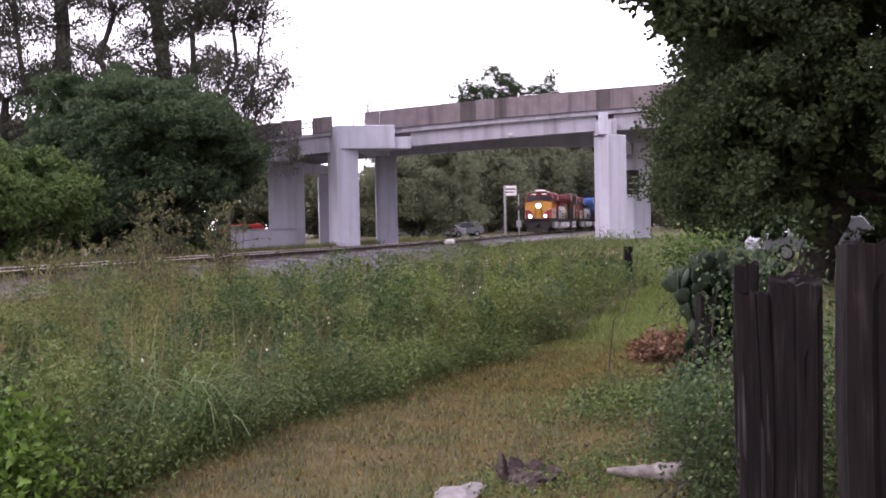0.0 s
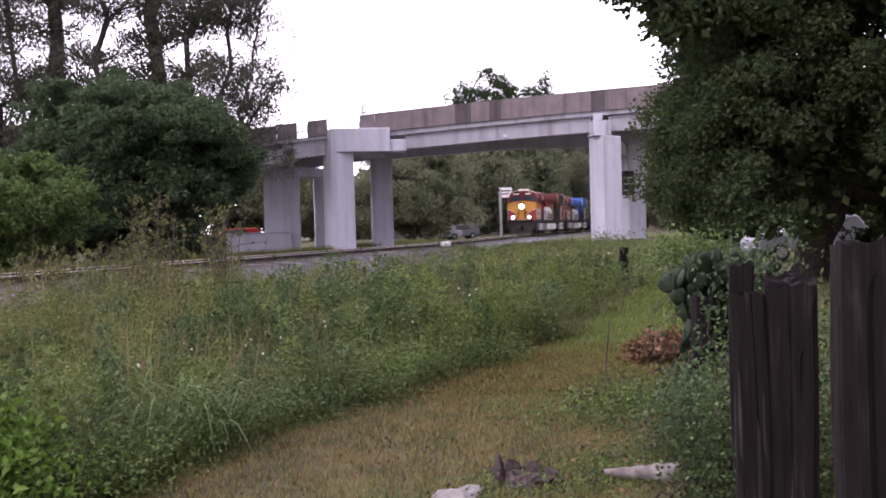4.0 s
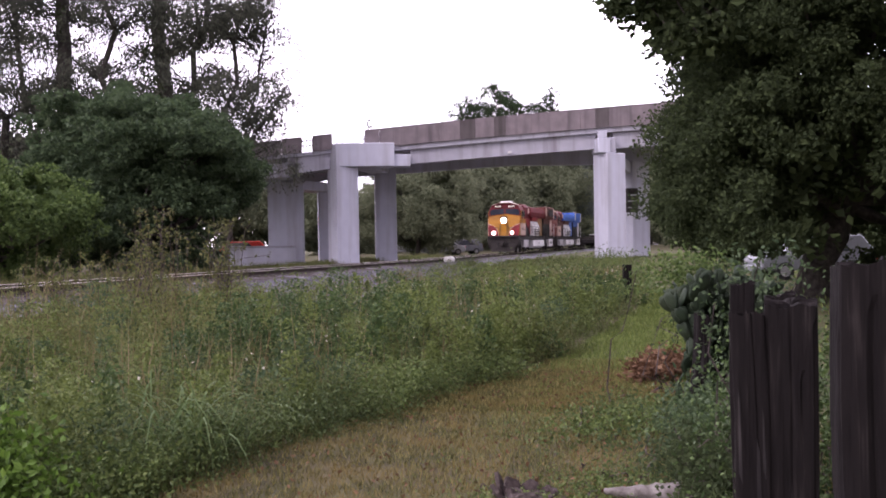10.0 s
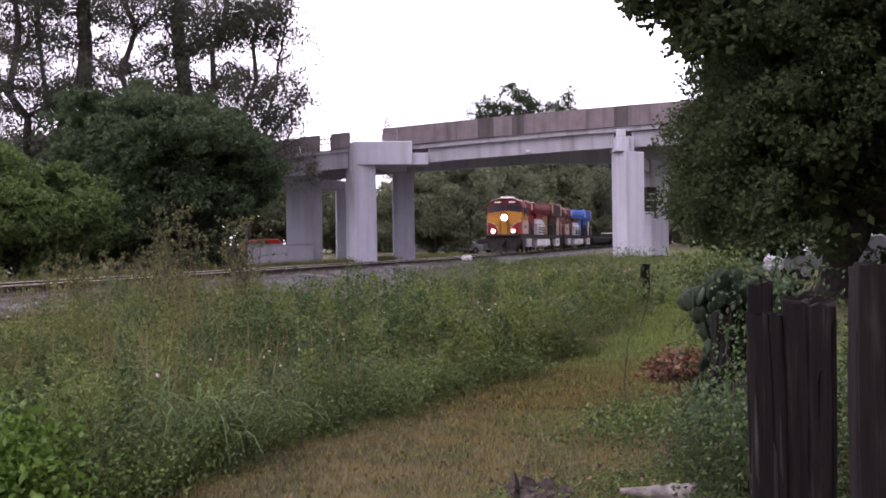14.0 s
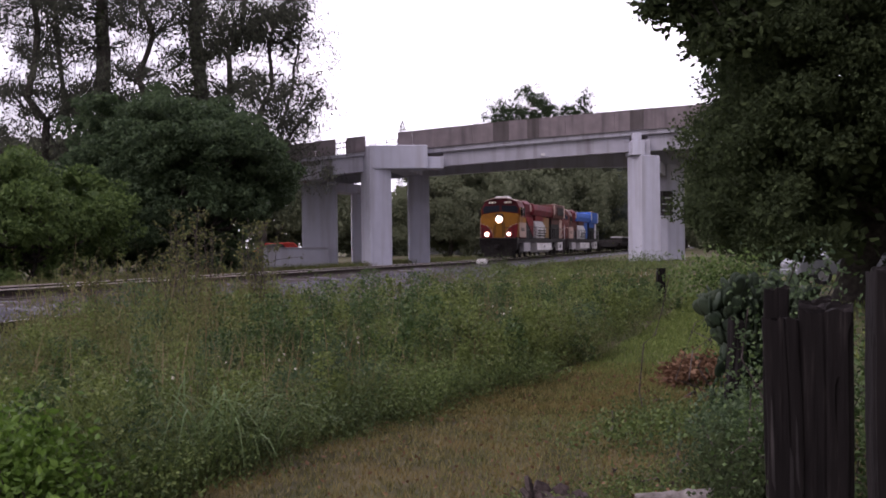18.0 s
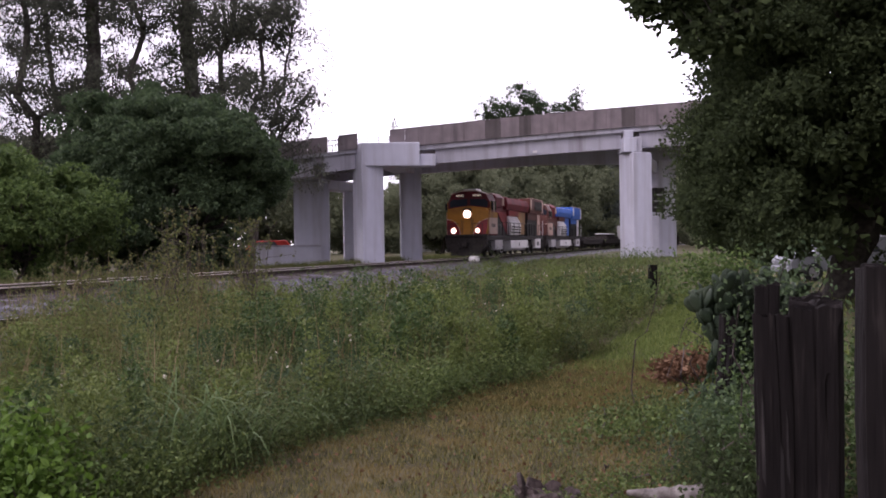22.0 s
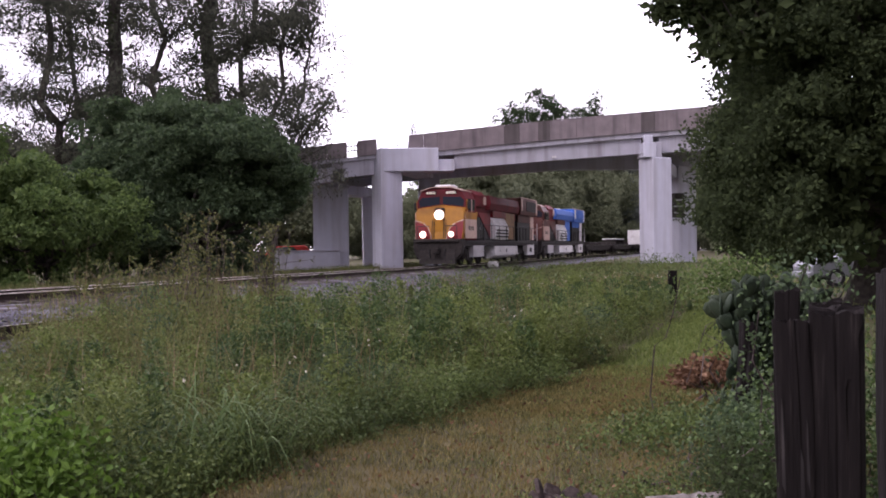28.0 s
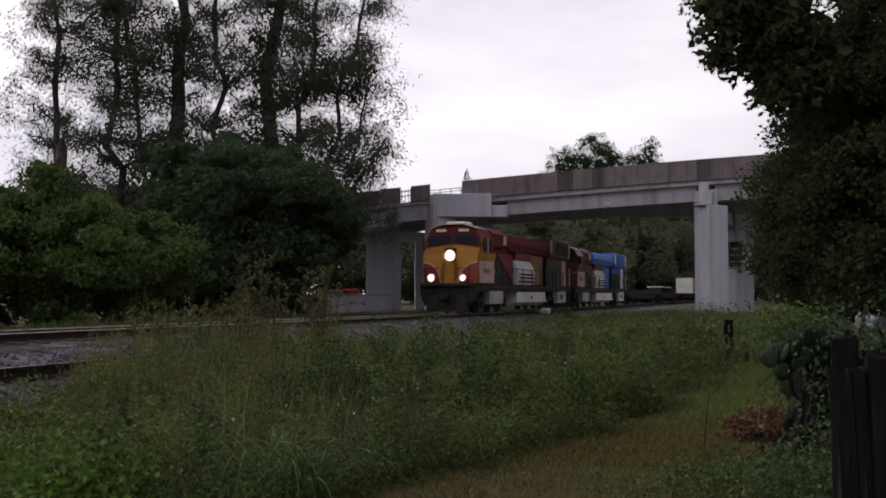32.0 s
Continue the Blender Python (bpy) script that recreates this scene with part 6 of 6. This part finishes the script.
def broad_blades(name, roots, h, w, mat, seed, label):
    """A clump of long blades that rise and bow over, each a part."""
    rng = np.random.default_rng(seed)
    o = empty(name, pose(*roots[0]), label, "weed")
    for r in roots:
        a, hh, k = rng.uniform(0, 6.283), h * rng.uniform(0.6, 1.15), rng.uniform(0.5, 1.15)
        d, sd = np.array([math.cos(a), math.sin(a), 0]), np.array([-math.sin(a), math.cos(a), 0])
        t = np.linspace(0, 1, 8)
        mid = (np.array(r) - np.array(roots[0]))[None] + d[None] * (hh * k * t ** 1.4)[:, None] + np.array([0, 0, 1.0])[None] * (hh * (1.25 * t - (0.35 + 0.75 * k) * t ** 3))[:, None]
        wd = (w * rng.uniform(0.7, 1.2) * np.minimum(1, 1.4 - 1.38 * t) * np.minimum(1, 0.5 + 2 * t))[:, None] * 0.5
        v = np.concatenate([mid - sd * wd, mid + sd * wd])
        i = np.arange(7)
        hang("blade", np_mesh("blade", v, np.stack([i, i + 1, i + 9, i + 8], 1)), M[mat], o)


def tall_weed(x, y, h, seed, label):
    """A thin upright weed with side twigs and small leaves."""
    rng = np.random.default_rng(seed)
    o = empty("tall_weed", pose(*spot(x, y)), label, "weed", "tall weeds by the track")
    paths, cs = [], []
    for k in range(5):
        a = rng.normal(size=2) * 0.25
        st = limb((a[0] * 0.3, a[1] * 0.3, 0), (a[0], a[1], h * rng.uniform(0.75, 1.0)), 0.012, 0.004, rng, 0.05, 8)
        paths.append(st)
        for j in range(12):
            b = st[rng.integers(2, 9)][0]
            tip = b + np.array([rng.normal() * 0.17, rng.normal() * 0.17, rng.uniform(0.05, 0.25)])
            paths.append(limb(b, tip, 0.005, 0.002, rng, 0.1, 3))
            cs.append(b + (tip - b) * rng.random((7, 1)) + rng.normal(size=(7, 3)) * 0.03)
    v, f = tubes(paths, 4)
    hang("stalk", np_mesh("stalk", v, f), M["dead_wood"], o)
    v, f = leaves(np.concatenate(cs), 0.07, 0.035, None, 0, rng)
    hang("foliage", np_mesh("foliage", v, f), M["fuzz_weed"], o)


def build_near():
    rng_leaf = np.random.default_rng(404)
    fence_post(1.262, 3.58, 0.134, 0.14, 1.30, 1, "dark weathered split wooden fence post", -21, -0.8, 0.02)
    fence_post(1.392, 3.56, 0.19, 0.16, 1.345, 2, "dark weathered split wooden fence post with a hollow top", -22, 0.4, 0.03)
    fence_post(1.51, 4.45, 0.115, 0.12, 1.355, 3, "dark weathered fence post half hidden by creepers", -19)
    fence_post(1.60, 4.2, 0.135, 0.13, 1.315, 4, "dark weathered fence post half hidden by creepers", -20)
    fence_post(1.423, 2.86, 0.27, 0.24, 1.515, 5, "tall dark weathered wooden fence post", -16, -0.3)
    fence_post(2.2, 7.75, 0.11, 0.13, 0.95, 6, "old leaning grey fence post beside the cactus", 0, 4)
    fence_post(4.66, 22.4, 0.2, 0.2, 0.95, 7, "short dark fence post standing in tall grass", 0)
    prickly_pear(2.36, 8.3, 8, 1.05)
    prickly_pear(2.5, 8.2, 10, 1.2)
    prickly_pear(2.64, 8.45, 9, 1.25)
    creeper("creeper", [(2.2, 8.9, 1.15), (2.4, 8.8, 1.35), (2.65, 9.0, 1.25)], (0.2, 0.15, 0.1), 1500, 0.045, "leaf_mid", 72, "green creeper hanging over the top of the cactus")
    creeper("creeper", [(2.9, 8.9, 0.3), (2.95, 9.3, 0.8), (3.1, 9.6, 1.05), (3.3, 9.4, 1.0)], (0.16, 0.25, 0.13), 1500, 0.05, "leaf_shade", 61, "green creeper climbing over the cactus and old posts")
    creeper("creeper", [(1.55, 4.9, 0.3), (1.6, 5.0, 1.1), (1.9, 5.3, 1.45), (2.3, 6.0, 1.35)], (0.12, 0.2, 0.1), 480, 0.04, "leaf_dark", 62, "thin green creeper tangled round the fence posts")
    creeper("bramble", [(1.75, 6.0, 0.12), (2.0, 6.6, 0.2), (2.2, 7.2, 0.22), (2.5, 7.8, 0.2)], (0.18, 0.3, 0.1), 5200, 0.045, "leaf_dark", 63, "low tangled green weeds along the old fence")
    creeper("bramble", [(1.62, 4.7, 0.1), (1.72, 5.1, 0.45), (1.95, 5.6, 0.55), (2.2, 5.2, 0.7)], (0.17, 0.3, 0.25), 5200, 0.034, "deep_weed", 64, "low tangled green weeds between the fence posts")
    creeper("bramble", [(1.9, 4.6, 0.15), (2.2, 5.0, 0.5), (2.6, 5.6, 0.6), (3.2, 6.4, 0.6)], (0.2, 0.3, 0.25), 5200, 0.036, "deep_weed", 71, "low tangled green weeds between the fence posts")
    creeper("ground_weeds", [(1.1, 7.3, 0.03), (1.5, 7.8, 0.05), (1.9, 8.2, 0.08), (2.1, 7.2, 0.1)], (0.25, 0.35, 0.05), 3600, 0.038, "weed", 65, "flat green weeds at the edge of the mown grass")
    # extra dark leaves imitate the shadow at the base of posts and brambles
    creeper("bramble", [(1.38, 4.45, 0.06), (1.45, 4.8, 0.2), (1.6, 5.2, 0.3), (1.5, 5.7, 0.2)], (0.09, 0.2, 0.12), 5200, 0.036, "leaf_shade", 73, "tangled dark green weeds standing in for shadow at the foot of the fence posts")
    creeper("ground_weeds", [(0.25, 5.25, 0.02), (0.8, 5.5, 0.02), (1.2, 5.8, 0.03), (1.5, 6.2, 0.04)], (0.3, 0.25, 0.018), 3800, 0.026, "weed", 74, "low green weeds round the stump and the log")
    creeper("hedge_weeds", [(3.5, 10.5, 0.4), (4.5, 13.5, 0.4), (5.6, 17.0, 0.32), (6.7, 20.0, 0.25)], (0.3, 0.8, 0.13), 10000, 0.056, "leaf_shade", 66, "green overgrown hedge along the old fence", "hedge")
    creeper("dead_leaf_pile", [(2.2, 10.1, 0.08), (2.4, 10.2, 0.17), (2.62, 10.3, 0.22), (2.85, 10.4, 0.15)], (0.1, 0.18, 0.07), 1500, 0.07, "brown_leaf", 67, "pile of reddish brown dead leaves and twigs", "leaf pile")
    creeper("bright_bush", [(-2.75, 4.9, 0.2), (-2.6, 5.1, 0.35), (-2.95, 5.4, 0.42), (-2.3, 5.0, 0.1)], (0.2, 0.22, 0.15), 3600, 0.06, "bright", 68, "bright light-green leafy bush in the tall grass", "bush")
    n = 900
    y = 4.7 + 6.0 * rng_leaf.random(n)
    x = np.interp(y, EDGE_Y, EDGE_X) + (np.interp(y, SIDE_Y, SIDE_X) + 0.8 - np.interp(y, EDGE_Y, EDGE_X)) * rng_leaf.random(n) ** 0.7
    v, f = leaves(np.stack([x, y, land(x, y) + 0.05], 1), 0.04, 0.024, None, 0, rng_leaf)
    tagged(hang("fallen_leaves", np_mesh("fallen_leaves", v, f), M["brown_leaf"], None), "scattered small brown fallen leaves on the mown grass", "leaves", kind="stuff")
    stump()
    lying_log("bleached_log", (1.45, 5.42), (1.0, 5.52), 0.075, "pale_wood", 4, "bleached grey log lying in the grass", "log", 0.25)
    lying_log("fallen_branch", (1.2, 7.6), (2.2, 7.9), 0.012, "dead_wood", 5, "thin dead branch lying across the weeds", "branch")
    lying_log("fallen_branch", (1.75, 9.0), (2.6, 9.4), 0.016, "dead_wood", 6, "thin dead branch lying across the weeds", "branch")
    stone("pale_stone", 0.05, 5.15, 0.13, 7, "flat pale grey stone in the mown grass", 0.35)
    stone("pale_stone", 0.16, 5.32, 0.08, 8, "small pale grey stone in the mown grass", 0.4)
    stone("pale_stone", 1.62, 5.3, 0.11, 9, "pale grey block at the foot of the weeds", 0.5)
    rng = np.random.default_rng(77)
    for x, y, h, n in ((-1.98, 6.6, 1.0, 40), (-1.78, 6.45, 0.85, 34), (-2.55, 5.2, 0.55, 18)):
        r = np.stack([x + 0.13 * rng.normal(size=n), y + 0.13 * rng.normal(size=n), np.zeros(n)], 1)
        r[:, 2] = land(r[:, 0], r[:, 1])
        broad_blades("blade_clump", r, h, 0.02, "cane", int(x * -20), "clump of broad drooping light-green blades")
    for k, (x, y, h) in enumerate(((-5.2, 16.4, 2.9), (-5.45, 16.7, 2.5), (-4.95, 16.1, 2.4), (-5.0, 16.6, 2.7), (-5.9, 17.0, 2.1), (-3.85, 16.0, 2.7), (-3.75, 15.6, 2.2), (-3.95, 15.8, 2.5),
                                 (-6.6, 17.5, 1.9), (-7.3, 17.2, 1.9), (-6.2, 16.2, 2.0), (-5.6, 16.0, 2.0), (-7.9, 17.0, 1.8), (-7.0, 16.6, 1.9))):
        tall_weed(x, y, h, 300 + k, "tall thin dry weed with small leaves rising above the grass")
    broad_blades("blade_clump", [spot(-0.75 + 0.3 * a, 26 + 0.4 * b, 0.35) for a, b in rng.normal(size=(34, 2))], 0.8, 0.05, "flower", 5, "clump of pale straw-coloured blades in the tall grass")


# ------------------------------------------------------------------ vehicles and signs
def car(x, y, turn, paint, label, kind="sedan"):
    o = empty("parked_car", pose(x, y, float(land(x, y)), 0, 0, turn), label, "car", "parked cars")
    prof = [(-2.2, 0.3), (-2.25, 0.62), (-2.05, 0.82), (-1.15, 0.92), (-0.45, 1.38), (0.85, 1.42), (1.55, 1.0), (2.15, 0.95), (2.22, 0.6), (2.15, 0.3)]
    if kind == "suv":
        prof = [(-2.2, 0.35), (-2.25, 0.75), (-2.0, 0.98), (-1.2, 1.05), (-0.65, 1.6), (1.6, 1.66), (2.1, 1.1), (2.2, 0.7), (2.15, 0.35)]
    part("body", prism(prof, -0.84, 0.84, "y", 0.06), M[paint], o)
    top = [(a * 0.86 + (0.03), b - 0.06) for a, b in prof if b > 0.9]
    hi = max(b for _, b in prof)
    for s in (-1, 1):
        part("side_window", prism([(-0.85, 0.98), (-0.42, hi - 0.12), (0.75, hi - 0.1), (1.2, 1.04)], 0.842 * s, 0.852 * s, "y"), M["window"], o)
        part("headlight", box(-2.24, -2.05, 0.5 * s, 0.78 * s, 0.62, 0.78, 0.02), M["steel"], o)
        part("tail_light", box(2.1, 2.21, 0.55 * s, 0.8 * s, 0.72, 0.9, 0.02), M["car_red"], o)
        part("mirror", box(-0.75, -0.6, 0.85 * s, 1.0 * s, 0.98, 1.1, 0.02), M[paint], o)
        for q in (-1.35, 1.35):
            w = part("wheel", cyl(0.33, (q, 0.66 * s, 0.33), (q, 0.87 * s, 0.33), 20), M["tyre"], o)
            part("rim", cyl(0.2, (q, 0.86 * s, 0.33), (q, 0.885 * s, 0.33), 16), M["steel"], w)
    part("windscreen", prism([(-1.12, 0.955), (-0.5, hi - 0.09), (-0.47, hi - 0.1), (-1.06, 0.94)], -0.7, 0.7, "y"), M["window"], o)
    part("bumper", box(-2.3, -2.15, -0.8, 0.8, 0.32, 0.55, 0.04), M[paint], o)
    return o


def build_vehicles():
    car(0.3, 95.0, 12, "silver", "silver sedan parked beyond the railway")
    car(2.3, 98.0, 20, "car_white", "white car parked beyond the railway", "suv")
    car(-4.2, 97.0, 15, "silver", "pale car parked under the far trees", "suv")
    car(-14.9, 65.6, 15, "car_red", "bright red car behind the low wall", "suv")
    car(14.0, 34.0, 4, "car_white", "white car parked under the great tree", "suv")
    s = empty("crossing_sign", pose(7.5, 105, float(land(7.5, 105))), "white sign board on a tall grey pole by the crossing", "sign")
    part("pole", cyl(0.16, (0, 0, 0), (0, 0, 5.7), 10), M["steel"], s)
    b = part("board", box(-0.1, 1.35, -0.08, 0.0, 4.6, 5.75, 0.02), M["white_paint"], s)
    part("text_bar", box(0.1, 1.2, -0.09, -0.082, 5.3, 5.45), M["black"], b)
    part("text_bar", box(0.1, 1.0, -0.09, -0.082, 4.95, 5.08), M["black"], b)
    p = empty("signal_mast", pose(9.7, 112, float(land(9.7, 112))), "thin crossing signal mast with a grey box", "signal")
    part("mast", cyl(0.09, (0, 0, 0), (0, 0, 5.0), 8), M["steel"], p)
    part("control_box", box(-0.3, 0.3, -0.2, 0.2, 0.9, 1.7, 0.03), M["steel"], p)
    part("signal_head", box(-0.35, 0.35, -0.15, 0.1, 3.0, 3.5, 0.04), M["under"], p)
    lamp = empty("street_lamp", pose(-0.2, 118, float(land(0, 118))), "tall grey street lamp among far trees", "street lamp")
    part("pole", cyl(0.1, (0, 0, 0), (0, 0, 11.6), 8), M["steel"], lamp)
    part("lamp_head", box(-0.2, 1.0, -0.15, 0.15, 11.5, 11.7, 0.04), M["steel"], lamp)


build_ground()
build_track()
build_overpass()
build_train()
build_trees()
build_vehicles()
build_near()
build_field()
build_mown()
motions()
